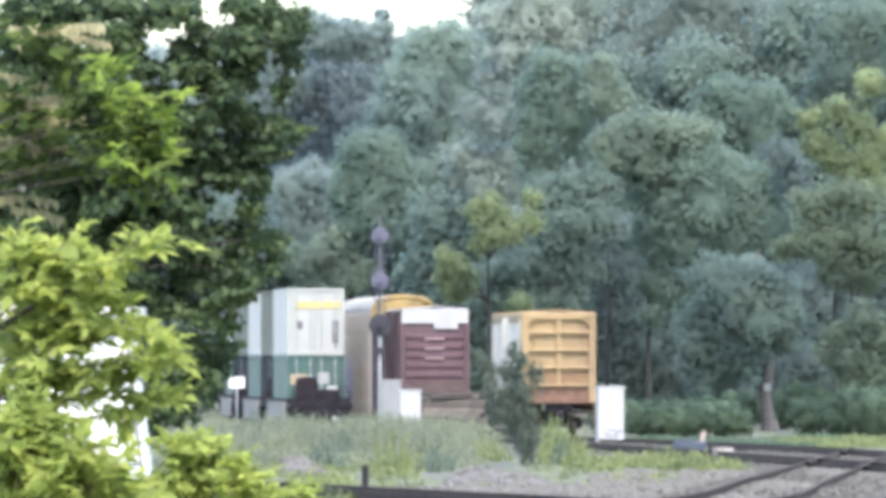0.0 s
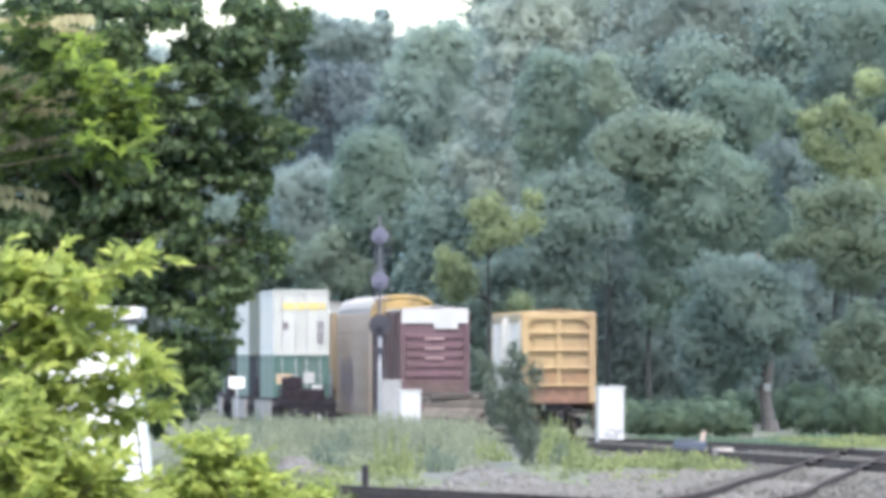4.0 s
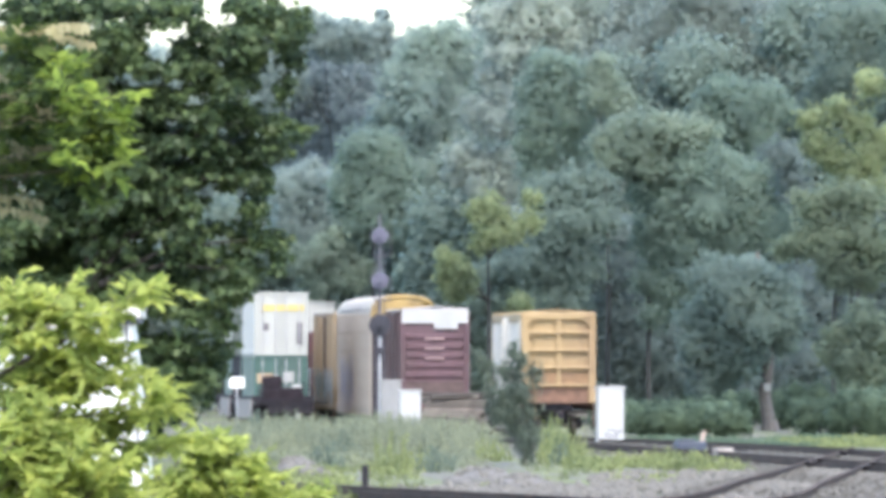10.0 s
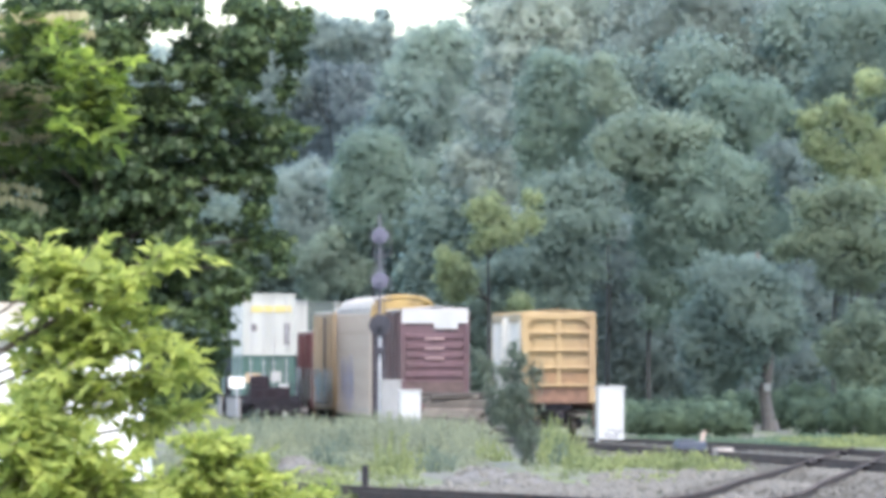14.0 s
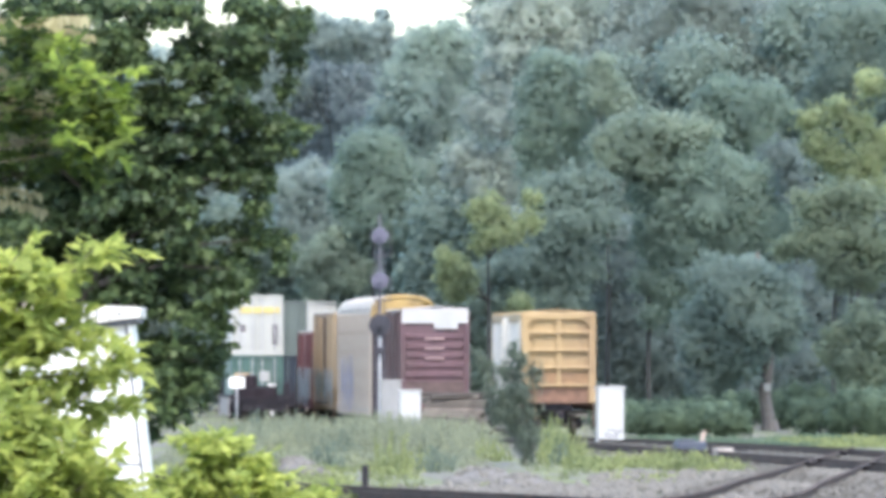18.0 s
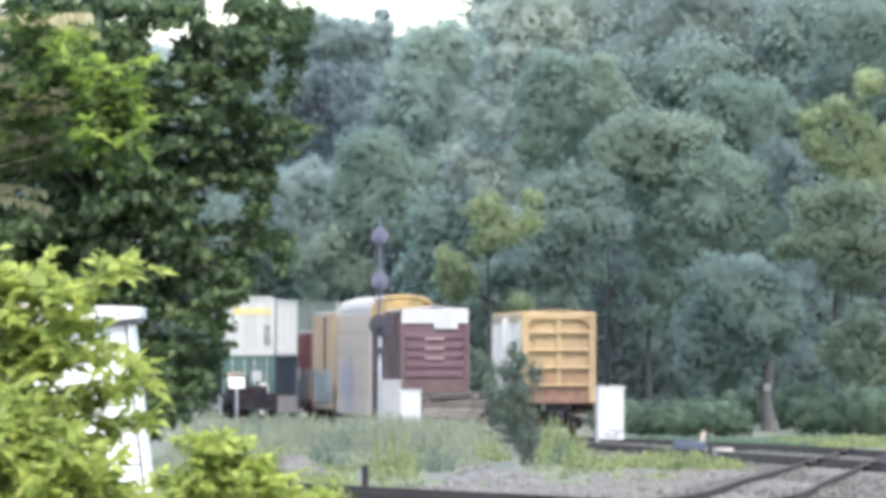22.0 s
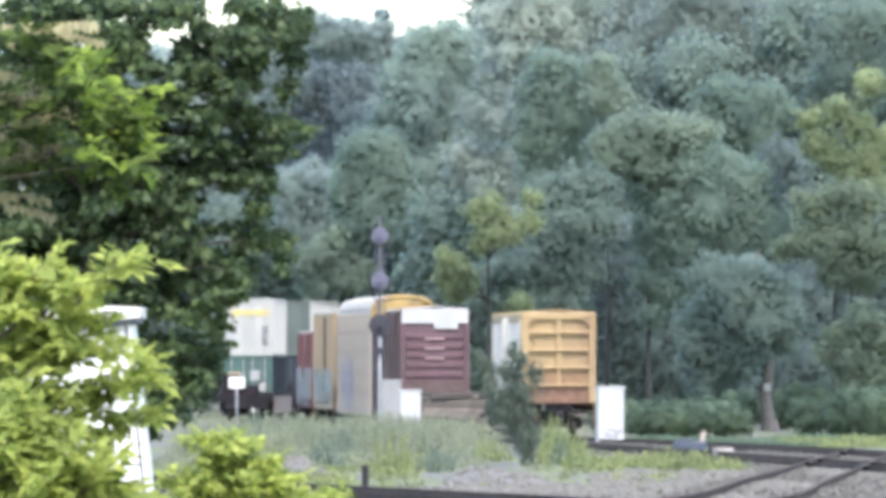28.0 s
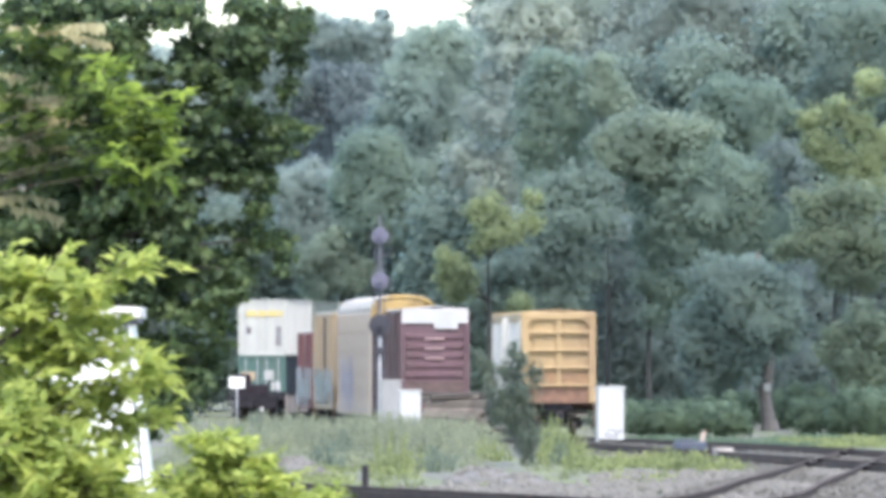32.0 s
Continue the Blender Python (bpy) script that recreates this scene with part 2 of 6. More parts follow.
vary_by_piece(TIE, 0.6, 1.3)


# ---- building helpers ----
def box(bm, c, s, bevel=0.0, turn=None):
    r = bmesh.ops.create_cube(bm, size=1, matrix=Matrix.Translation(c) @ (turn or Matrix()) @ Matrix.Diagonal((*s, 1)))
    if bevel:
        vs = set(r["verts"])
        bmesh.ops.bevel(bm, geom=[e for e in bm.edges if e.verts[0] in vs], offset=bevel, segments=2, affect="EDGES", profile=0.5)
    return bm


def rod(bm, a, b, r0, r1=None, n=10):
    a, b = Vector(a), Vector(b)
    d = b - a
    m = Matrix.Translation((a + b) / 2) @ d.to_track_quat("Z", "Y").to_matrix().to_4x4()
    bmesh.ops.create_cone(bm, cap_ends=True, segments=n, radius1=r0, radius2=r0 if r1 is None else r1, depth=d.length, matrix=m)
    return bm


def mesh_of(name, bm, material):
    me = bpy.data.meshes.new(name)
    bm.to_mesh(me)
    bm.free()
    me.materials.append(material)
    return me


def part(name, bm, material, parent, label=""):
    ob = new(name, mesh_of(name, bm, material))
    ob.parent = parent
    if label:
        ob["label"] = label
    return ob


def shared(name, mesh, parent, m):
    ob = new(name, mesh)
    ob.parent = parent
    ob.matrix_basis = m
    return ob


def polys(name, groups, material, normals=None):
    """A mesh of separate faces; groups of (array of corners, corners per face), and the normals to shade with at the corners."""
    groups = [(np.asarray(v, dtype=np.float32).reshape(-1, 3), s) for v, s in groups]
    verts = np.concatenate([v for v, s in groups])
    starts, n = [], 0
    for v, s in groups:
        starts.append(np.arange(n, n + len(v), s, dtype=np.int32))
        n += len(v)
    starts = np.concatenate(starts)
    me = bpy.data.meshes.new(name)
    me.vertices.add(n)
    me.vertices.foreach_set("co", verts.ravel())
    me.loops.add(n)
    me.loops.foreach_set("vertex_index", np.arange(n, dtype=np.int32))
    me.polygons.add(len(starts))
    me.polygons.foreach_set("loop_start", starts)
    me.update(calc_edges=True)
    if normals is not None:
        me.polygons.foreach_set("use_smooth", np.ones(len(starts), dtype=bool))
        me.attributes.new("custom_normal", "FLOAT_VECTOR", "POINT").data.foreach_set("vector", np.asarray(normals, dtype=np.float32).ravel())
    me.materials.append(material)
    return me


def new_bm():
    return bmesh.new()


LEAF_SHAPES = {
    "diamond": [(0, 0), (0.42, 0.45), (0, 1.0), (-0.42, 0.45)],
    "oval": [(0, 0), (0.28, 0.25), (0.3, 0.6), (0, 1.0), (-0.3, 0.6), (-0.28, 0.25)],
    "lobed": [(0, 0), (0.44, 0.1), (0.54, 0.62), (0.2, 0.64), (0, 1.0), (-0.54, 0.62), (-0.44, 0.1)],
    "pointed": [(0, 0), (0.15, 0.2), (0.20, 0.45), (0.08, 0.78), (0, 1.0), (-0.10, 0.72), (-0.21, 0.48), (-0.14, 0.2)],
    "leaflet": [(0, 0), (0.15, 0.16), (0.25, 0.42), (0.1, 0.68), (0, 1.0), (-0.12, 0.64), (-0.25, 0.45), (-0.15, 0.16)],
    "maple": [(0, 0), (0.34, 0.02), (0.2, 0.2), (0.56, 0.42), (0.26, 0.5), (0.2, 0.74), (0, 1.05), (-0.2, 0.74), (-0.26, 0.5), (-0.56, 0.42), (-0.2, 0.2), (-0.34, 0.02)],
    "blade": [(-0.04, 0), (0.04, 0), (0.03, 0.6), (0, 1.0)],
}


def leaves(rng, centres, out, size, shape="diamond", droop=0.3, spread=0.45, jitter=0.35, tips=None):
    """Corners of one leaf at each centre; `out` is the way that each leaf's face leans to."""
    n = len(centres)
    nor = out + rng.normal(0, spread, (n, 3))
    nor[:, 2] += 0.35
    nor /= np.linalg.norm(nor, axis=1, keepdims=True) + 1e-6
    if tips is None:
        tip = rng.normal(0, 1, (n, 3)) + out * 0.5
        tip[:, 2] -= droop * 2
    else:
        tip = np.array(tips)
    tip -= nor * np.sum(tip * nor, axis=1, keepdims=True)
    tip /= np.linalg.norm(tip, axis=1, keepdims=True) + 1e-6
    side = np.cross(nor, tip)
    s = size * (1 + rng.uniform(-jitter, jitter, (n, 1)))
    shp = np.array(LEAF_SHAPES[shape])[::-1]
    fold = np.abs(shp[:, 0]) * 0.35
    v = (centres[:, None, :] + side[:, None, :] * (s[:, None] * shp[None, :, :1]) + tip[:, None, :] * (s[:, None] * shp[None, :, 1:])
         + nor[:, None, :] * (s[:, None] * fold[None, :, None]))
    return v.reshape(-1, 3), len(shp)


def lumps(rng, balls, share, count):
    """Smaller uneven clumps set over the outside of each ball."""
    out = []
    for x, y, z, rx, ry, rz in balls:
        for _ in range(count):
            d = rng.normal(0, 1, 3)
            d[2] += 0.25
            d /= np.linalg.norm(d)
            k = rng.uniform(0.55, 0.98)
            s = share * rng.uniform(0.65, 1.3)
            out.append((x + d[0] * rx * k, y + d[1] * ry * k, z + d[2] * rz * k, rx * s, ry * s, rz * s * 0.85))
    return out


def over_balls(rng, balls, per_m2, shell=0.3, ragged=0.22):
    """Points and outward ways over a set of balls, denser on top, with ragged edges."""
    pts, outs = [], []
    for x, y, z, rx, ry, rz in balls:
        n = max(4, int(per_m2 * 4.2 * (rx * rz + ry * rz + rx * ry)))
        d = rng.normal(0, 1, (n, 3))
        d /= np.linalg.norm(d, axis=1, keepdims=True)
        r = 1 - shell * rng.random((n, 1)) + ragged * np.abs(rng.normal(0, 1, (n, 1))) * (rng.random((n, 1)) < 0.35)
        pts.append(np.array((x, y, z)) + d * np.array((rx, ry, rz)) * r)
        outs.append(d)
    return np.concatenate(pts), np.concatenate(outs)


def ico_faces():
    bm = bmesh.new()
    bmesh.ops.create_icosphere(bm, subdivisions=2, radius=1)
    out = np.array([[tuple(v.co) for v in f.verts] for f in bm.faces])
    bm.free()
    return out


ICO = ico_faces()


def cores(rng, balls, k):
    """Dense inner foliage: uneven faceted lumps inside the clumps."""
    out = []
    for x, y, z, rx, ry, rz in balls:
        w = 1 + 0.16 * np.sin(ICO[:, :, :1] * 5 + x * 3) * np.cos(ICO[:, :, 2:] * 4 + z)
        out.append(ICO * w * np.array((rx, ry, rz)) * k + np.array((x, y, z)))
    return np.concatenate(out).reshape(-1, 3)


def limbs(bm, rng, base, balls, r0, n=8, top=None):
    """A tapered trunk from the base with limbs into the balls of the crown."""
    base = Vector(base)
    top = Vector(top) if top else Vector((sum(b[0] for b in balls) / len(balls), sum(b[1] for b in balls) / len(balls), max(b[2] for b in balls)))
    prev, k = base, 5
    stem = []
    for i in range(1, k + 1):
        f = i / k
        p = base.lerp(top, f * 0.9) + Vector((rng.uniform(-1, 1), rng.uniform(-1, 1), 0)) * r0 * 0.7
        rod(bm, prev, p, r0 * (1 - 0.8 * (i - 1) / k), r0 * (1 - 0.8 * f), n)
        stem.append(p)
        prev = p
    rod(bm, base - Vector((0, 0, 0.3)), base + Vector((0, 0, 0.5)), r0 * 1.5, r0, n)
    for b in balls:
        c = Vector(b[:3])
        s = min(stem, key=lambda q: (q - c).length + (4 if q.z > c.z else 0))
        mid = s.lerp(c, 0.5) + Vector((0, 0, 0.1 * (c - s).length))
        rod(bm, s, mid, r0 * 0.22, r0 * 0.13, 6)
        rod(bm, mid, c, r0 * 0.13, r0 * 0.04, 6)
    return bm


def ground_z(y):
    return 0.0040 * max(0.0, 455 - y) - 0.25


# ---- ground, ballast, tracks ----
def ground():
    bm = new_bm()
    ys = [-60, -20, 20, 60, 90, 120, 145] + list(np.linspace(160, 460, 151)) + [480, 500, 530, 560, 600, 700, 900, 1500, 3000]
    xs = [-1500, -300, -60, -40] + list(np.linspace(-26, 26, 105)) + [40, 60, 300, 1500]
    grid = []
    for y in ys:
        row = []
        for x in xs:
            z = ground_z(y)
            if 150 < y < 470 and abs(x) < 27:
                z += 0.10 * noise.noise((x * 0.35, y * 0.12, 0)) + 0.05 * noise.noise((x * 1.3, y * 0.6, 3))
            row.append(bm.verts.new((x, y, z - 0.05)))
        grid.append(row)
    for a, b in zip(grid, grid[1:]):
        for i in range(len(xs) - 1):
            bm.faces.new((a[i], a[i + 1], b[i + 1], b[i]))
    for f in bm.faces:
        f.smooth = True
    tagged(new("ground", mesh_of("ground", bm, GROUND)), "rough ground of weeds, soil and spilled ballast stone", "ground", kind="structure")


def slope_path(points):
    """A smooth line through (x, y) points: a function from y to x and to dx/dy."""
    px, py = np.array([p[0] for p in points], float), np.array([p[1] for p in points], float)
    m = np.gradient(px, py)

    def at(y):
        if y <= py[0]:
            return px[0] + m[0] * (y - py[0]), m[0]
        if y >= py[-1]:
            return px[-1] + m[-1] * (y - py[-1]), m[-1]
        i = int(np.searchsorted(py, y) - 1)
        h = py[i + 1] - py[i]
        u = (y - py[i]) / h
        x = (2 * u**3 - 3 * u**2 + 1) * px[i] + (u**3 - 2 * u**2 + u) * h * m[i] + (3 * u**2 - 2 * u**3) * px[i + 1] + (u**3 - u**2) * h * m[i + 1]
        d = ((6 * u**2 - 6 * u) * px[i] + (6 * u - 6 * u**2) * px[i + 1]) / h + (3 * u**2 - 4 * u + 1) * m[i] + (3 * u**2 - 2 * u) * m[i + 1]
        return x, d
    return at


def rail_z(y):
    return 0.0040 * max(0.0, 455 - y)


RAIL_SHAPE = [(-0.07, -0.17), (0.07, -0.17), (0.07, -0.15), (0.012, -0.13), (0.012, -0.04), (0.036, -0.03), (0.036, 0.0), (-0.036, 0.0), (-0.036, -0.03), (-0.012, -0.04), (-0.012, -0.13), (-0.07, -0.15)]


def sweep(bm, line, shape):
    rings = []
    for p, side in line:
        rings.append([bm.verts.new((p[0] + side[0] * u, p[1] + side[1] * u, p[2] + v)) for u, v in shape])
    n = len(shape)
    for a, b in zip(rings, rings[1:]):
        for i in range(n):
            bm.faces.new((a[i], a[(i + 1) % n], b[(i + 1) % n], b[i]))
    for r in (rings[0], rings[-1]):
        bm.faces.new(r)
    return bm


def line_along(at, y0, y1, off, step=3.0):
    out = []
    for y in np.linspace(y0, y1, max(2, int(abs(y1 - y0) / step) + 1)):
        x, d = at(y)
        k = 1 / math.hypot(1, d)
        side = (k, -d * k)
        out.append(((x + side[0] * off, y + side[1] * off, rail_z(y)), side))
    return out


TIE_MESH = None


def track(name, at, y0, y1, tie_range, label):
    global TIE_MESH
    ob = tagged(new(name), label, "railway track", kind="structure")
    bm = sweep(new_bm(), line_along(at, y0, y1, 0), [(-2.3, -0.42), (2.3, -0.42), (1.5, -0.17), (-1.5, -0.17)])
    part("ballast", bm, BALLAST, ob, "grey crushed stone ballast bed")
    for off in (-0.755, 0.755):
        part("rail", sweep(new_bm(), line_along(at, y0, y1, off), RAIL_SHAPE), RAIL, ob, "brown weathered steel rail")
    if TIE_MESH is None:
        TIE_MESH = mesh_of("tie", box(new_bm(), (0, 0, -0.263), (2.6, 0.23, 0.17), 0.012), TIE)
    y = tie_range[0]
    while y < tie_range[1]:
        x, d = at(y)
        shared("tie", TIE_MESH, ob, pose(x, y, rail_z(y) + 0.008 * math.sin(y * 3.1), 0, 0, -math.degrees(math.atan(d)) + 1.2 * math.sin(y * 7)))
        y += 0.58
    return ob


# the stack train's track, the track of the standing string, the yellow boxcar's track, the near lead
STACK = slope_path([(-3.9, 468), (-5.56, 493), (-6.73, 510.4), (-8.06, 530.8), (-9.12, 548), (-9.87, 567), (-9.93, 574.4), (-9.5, 585), (-8.84, 592), (-8.2, 598), (-7.55, 603), (-6.75, 610), (-5.2, 622), (-2.5, 640), (1.8, 663), (10, 700), (23, 750)])
STRING = slope_path([(11.8, 200), (9.9, 243), (8.2, 288), (5.9, 350), (3.2, 410), (0.9, 460), (-0.35, 487), (-1.15, 503), (-1.7, 512), (-3.25, 536), (-4.85, 556), (-5.95, 575), (-6.6, 600), (-5.8, 640)])
YELLOW_LINE = slope_path([(15.5, 243), (12.6, 305), (9.6, 385), (7.0, 430), (4.85, 463), (3.5, 485), (1.5, 520)])
LEAD = slope_path([(2.45, 145), (3.9, 160), (6.05, 200), (8.25, 243), (10.3, 285), (12.25, 325), (13.9, 360)])
CROSS = slope_path([(6.0, 130), (0.9, 164), (-2.2, 184), (-6.5, 215)])

ground()
track("track_1", YELLOW_LINE, 243, 520, (243, 330), "brown rusty rails on grey ballast leading to the yellow boxcar")
track("track_2", STRING, 200, 640, (230, 330), "brown rusty rails on ballast under the standing boxcars")
track("track_3", STACK, 468, 750, (468, 500), "rails on ballast under the container train")
track("track_4", LEAD, 145, 358, (150, 290), "curving brown rails on pale grey ballast")
track("track_5", CROSS, 130, 215, (150, 200), "dark rails crossing before the weeds")


# ---- rolling stock ----
def truck(parent, y):
    """A two-axle freight truck at y along its car."""
    base = new("truck")
    base.parent = parent
    base.location = (0, y, 0)
    for sx in (-1, 1):
        bm = new_bm()
        box(bm, (sx * 0.98, 0, 0.62), (0.16, 1.1, 0.26), 0.03)
        box(bm, (sx * 0.98, 0, 0.36), (0.16, 0.9, 0.16), 0.03)
        for sy in (-1, 1):
            box(bm, (sx * 0.98, sy * 0.85, 0.5), (0.18, 0.34, 0.24), 0.03)
            rod(bm, (sx * 0.9, sy * 0.2, 0.4), (sx * 0.9, sy * 0.2, 0.58), 0.07)
        part("side_frame", bm, DARK_STEEL, base)
    part("bolster", box(new_bm(), (0, 0, 0.62), (2.0, 0.34, 0.26), 0.03), DARK_STEEL, base)
    for sy in (-1, 1):
        bm = new_bm()
        rod(bm, (-0.95, sy * 0.88, 0.42), (0.95, sy * 0.88, 0.42), 0.075, n=10)
        for sx in (-1, 1):
            rod(bm, (sx * 0.68, sy * 0.88, 0.42), (sx * 0.81, sy * 0.88, 0.42), 0.42, 0.42, 24)
            rod(bm, (sx * 0.63, sy * 0.88, 0.42), (sx * 0.68, sy * 0.88, 0.42), 0.45, 0.45, 24)
        part("wheelset", bm, WHEEL, base, "steel wheel pair")
    return base


def running_gear(car, L):
    half = L / 2
    for sy in (-1, 1):
        truck(car, sy * (half - 2.3))
        bm = box(new_bm(), (0, sy * (half + 0.2), 0.82), (0.3, 0.7, 0.28), 0.03)
        box(bm, (0.06, sy * (half + 0.55), 0.82), (0.26, 0.22, 0.32), 0.04)
        part("coupler", bm, DARK_STEEL, car, "dark steel knuckle coupler")
        part("air_hose", rod(new_bm(), (0.4, sy * (half + 0.1), 0.75), (0.32, sy * (half + 0.35), 0.35), 0.03), DARK_STEEL, car)


def ladder(car, x, y, z0, z1, face, mat, step=0.42, width=0.42):
    """A ladder on an end (face 'y') or a side (face 'x')."""
    bm = new_bm()
    dx, dy = (width / 2, 0) if face == "y" else (0, width / 2)
    for s in (-1, 1):
        rod(bm, (x + s * dx, y + s * dy, z0), (x + s * dx, y + s * dy, z1), 0.02, n=6)
    z = z0 + 0.1
    while z < z1:
        rod(bm, (x - dx, y - dy, z), (x + dx, y + dy, z), 0.016, n=6)
        z += step
    part("ladder", bm, mat, car)


def spray(name, car, x, y, z, w, h, mat, seed, label):
    """Sprayed letters that cannot be read: thick uneven strokes lying 4 mm off the side."""
    rng = random.Random(seed)
    bm = new_bm()
    n = max(4, int(w / 0.5))
    for i in range(n):
        cy = y - w / 2 + w * (i + 0.5) / n
        for k in range(4):
            box(bm, (x, cy + rng.uniform(-0.2, 0.2), z + rng.uniform(-0.4, 0.4) * h), (0.006, w / n * rng.uniform(0.25, 0.85), h * rng.uniform(0.2, 0.7)), 0.0,
                Matrix.Rotation(rng.uniform(-0.35, 0.35), 4, "X"))
    part(name, bm, mat, car, label)


def boxcar(L, W, H, side_mat, end_mat, roof_mat, label, ribs=5, centre_post=False, top_band=None, lower=None, posts=14, door_mat=None, style="plain", zone=None, floor=1.02):
    car = tagged(new("boxcar"), label, "boxcar", group="standing freight cars")
    half, w, z0 = L / 2, W / 2, floor
    # sides with their upright ribs, and a plug door in the middle
    for s in (-1, 1):
        side = part("side_wall", box(new_bm(), (s * (w - 0.05), 0, (z0 + H - 0.12) / 2 + 0.02), (0.06, L - 0.16, H - 0.14 - z0)), side_mat, car)
        rib = mesh_of("rib", box(new_bm(), (0, 0, 0), (0.07, 0.11, H - 0.3 - z0), 0.012), side_mat)
        for i in range(posts):
            y = -half + 0.5 + (L - 1.0) * i / (posts - 1)
            if abs(y) > 1.75:
                shared("rib", rib, side, pose(s * (w - 0.01), y, (z0 + H) / 2 - 0.05))
        door = part("door", box(new_bm(), (s * (w + 0.01), 0, (z0 + H) / 2 - 0.06), (0.09, 3.1, H - 0.42 - z0), 0.02), door_mat or side_mat, car)
        batten = mesh_of("door_rib", box(new_bm(), (0, 0, 0), (0.07, 2.9, 0.10), 0.01), door_mat or side_mat)
        for zz in (0.25, 0.5, 0.75):
            shared("door_rib", batten, door, pose(s * (w + 0.04), 0, z0 + (H - z0) * zz))
        bar = mesh_of("locking_bar", rod(new_bm(), (0, 0, z0 + 0.15), (0, 0, H - 0.3), 0.025, n=6), side_mat)
        for yy in (-0.9, -0.3, 0.3, 0.9):
            shared("locking_bar", bar, door, pose(s * (w + 0.1), yy, 0))
        part("door_track", box(new_bm(), (s * (w + 0.03), 0.6, z0 + 0.02), (0.12, 6.2, 0.1), 0.01), DARK_STEEL, car)
        part("side_sill", box(new_bm(), (s * (w - 0.04), 0, z0 - 0.14), (0.08, L - 0.4, 0.28), 0.01), lower or side_mat, car)
    # ends: a plate with a raised rim and pressed ribs
    for s in (-1, 1):
        ye = s * (half - 0.06)
        end = part("end_wall", box(new_bm(), (0, ye, (z0 + H - 0.1) / 2), (W - 0.12, 0.06, H - 0.12 - z0)), end_mat, car)
        bm = new_bm()
        if style == "framed":
            for sx in (-1, 1):
                box(bm, (sx * (w - 0.15), ye + s * 0.1, (z0 + H) / 2 - 0.1), (0.3, 0.26, H - 0.2 - z0), 0.02)
                for k in range(6):
                    t0 = math.pi / 2 * (k + 0.5) / 6
                    box(bm, (sx * (w - 0.62 + 0.38 * math.sin(t0)), ye + s * 0.1, H - 0.72 + 0.38 * math.cos(t0)), (0.14, 0.26, 0.1), 0.0, Matrix.Rotation(sx * t0, 4, "Y"))
            box(bm, (0, ye + s * 0.1, H - 0.24), (W - 0.02, 0.26, 0.26), 0.02)
        for sx in (-1, 1):
            box(bm, (sx * (w - 0.08), ye + s * 0.06, (z0 + H) / 2 - 0.1), (0.2, 0.16, H - 0.2 - z0), 0.02)
        box(bm, (0, ye + s * 0.06, H - 0.17), (W - 0.02, 0.16, 0.2), 0.02)
        if style != "framed":
            box(bm, (0, ye + s * 0.06, z0 + 0.1), (W - 0.02, 0.16, 0.22), 0.02)
        for sx in (-1, 1):
            box(bm, (sx * (w - 0.22), ye + s * 0.05, H - 0.31), (0.3, 0.12, 0.12), 0.0, Matrix.Rotation(sx * radians(45), 4, "Y"))
        part("corner_frame", bm, end_mat, end)
        top = H - 0.3 - (top_band or 0)
        for i in range(ribs):
            zl, zh = zone or (z0 + 0.35, top - 0.1)
            z = zl + (zh - zl) * (i + 0.5) / ribs
            rh = (zh - zl) / ribs
            bm = new_bm()
            if style == "pressed":
                # shallow dished panels between deep shadowed grooves
                vs = [bm.verts.new((x, ye + s * (0.02 + dep), z + dz)) for x, dep, dz in
                      [(-w + 0.2, 0, -rh * 0.36), (w - 0.2, 0, -rh * 0.36), (w - 0.3, 0.09, -rh * 0.12), (-w + 0.3, 0.09, -rh * 0.12), (w - 0.2, 0, rh * 0.36), (-w + 0.2, 0, rh * 0.36), (w - 0.3, 0.09, rh * 0.22), (-w + 0.3, 0.09, rh * 0.22)]]
                for q in ((0, 1, 2, 3), (3, 2, 6, 7), (7, 6, 4, 5), (0, 3, 7, 5), (1, 4, 6, 2)):
                    bm.faces.new([vs[k] for k in (q if s < 0 else q[::-1])])
            else:
                box(bm, (0, ye + s * 0.11, z - rh * 0.42), (W - 0.46, 0.26, 0.12), 0.03)
                box(bm, (0, ye + s * 0.035, z - rh * 0.12), (W - 0.55, 0.06, rh * 0.5), 0.02)
            part("end_rib", bm, end_mat, end)
        if centre_post:
            part("centre_post", box(new_bm(), (0, ye + s * 0.09, (z0 + 0.68 + H - 0.3) / 2), (0.18, 0.2, H - 0.98 - z0), 0.02), end_mat, end)
        if top_band:
            part("white_band", box(new_bm(), (0, ye + s * 0.055, H - 0.1 - top_band / 2), (W - 0.06, 0.2, top_band), 0.015), ROOF_WHITE, end, "white painted upper band of the end")
        if s > 0:
            bm = new_bm()
            rod(bm, (-0.55, ye + s * 0.24, 2.0), (-0.55, ye + s * 0.28, 2.0), 0.28, n=18)
            rod(bm, (-0.55, ye + s * 0.05, 2.0), (-0.55, ye + s * 0.26, 2.0), 0.05, n=8)
            part("brake_wheel", bm, DARK_STEEL, car)
        part("end_platform", box(new_bm(), (0, ye + s * 0.2, z0 + 0.03), (W - 0.6, 0.35, 0.05)), RUST, car)
        part("end_sill", box(new_bm(), (0, ye + s * 0.02, z0 - 0.14), (1.1 if style == "framed" else W - 0.1, 0.2, 0.34), 0.02), DARK_STEEL if style == "framed" else lower or end_mat, car, "grimy end sill")
        ladder(car, -w + 0.35, ye + s * 0.18, 0.6, H - 0.5 - (top_band or 0), "y", end_mat)
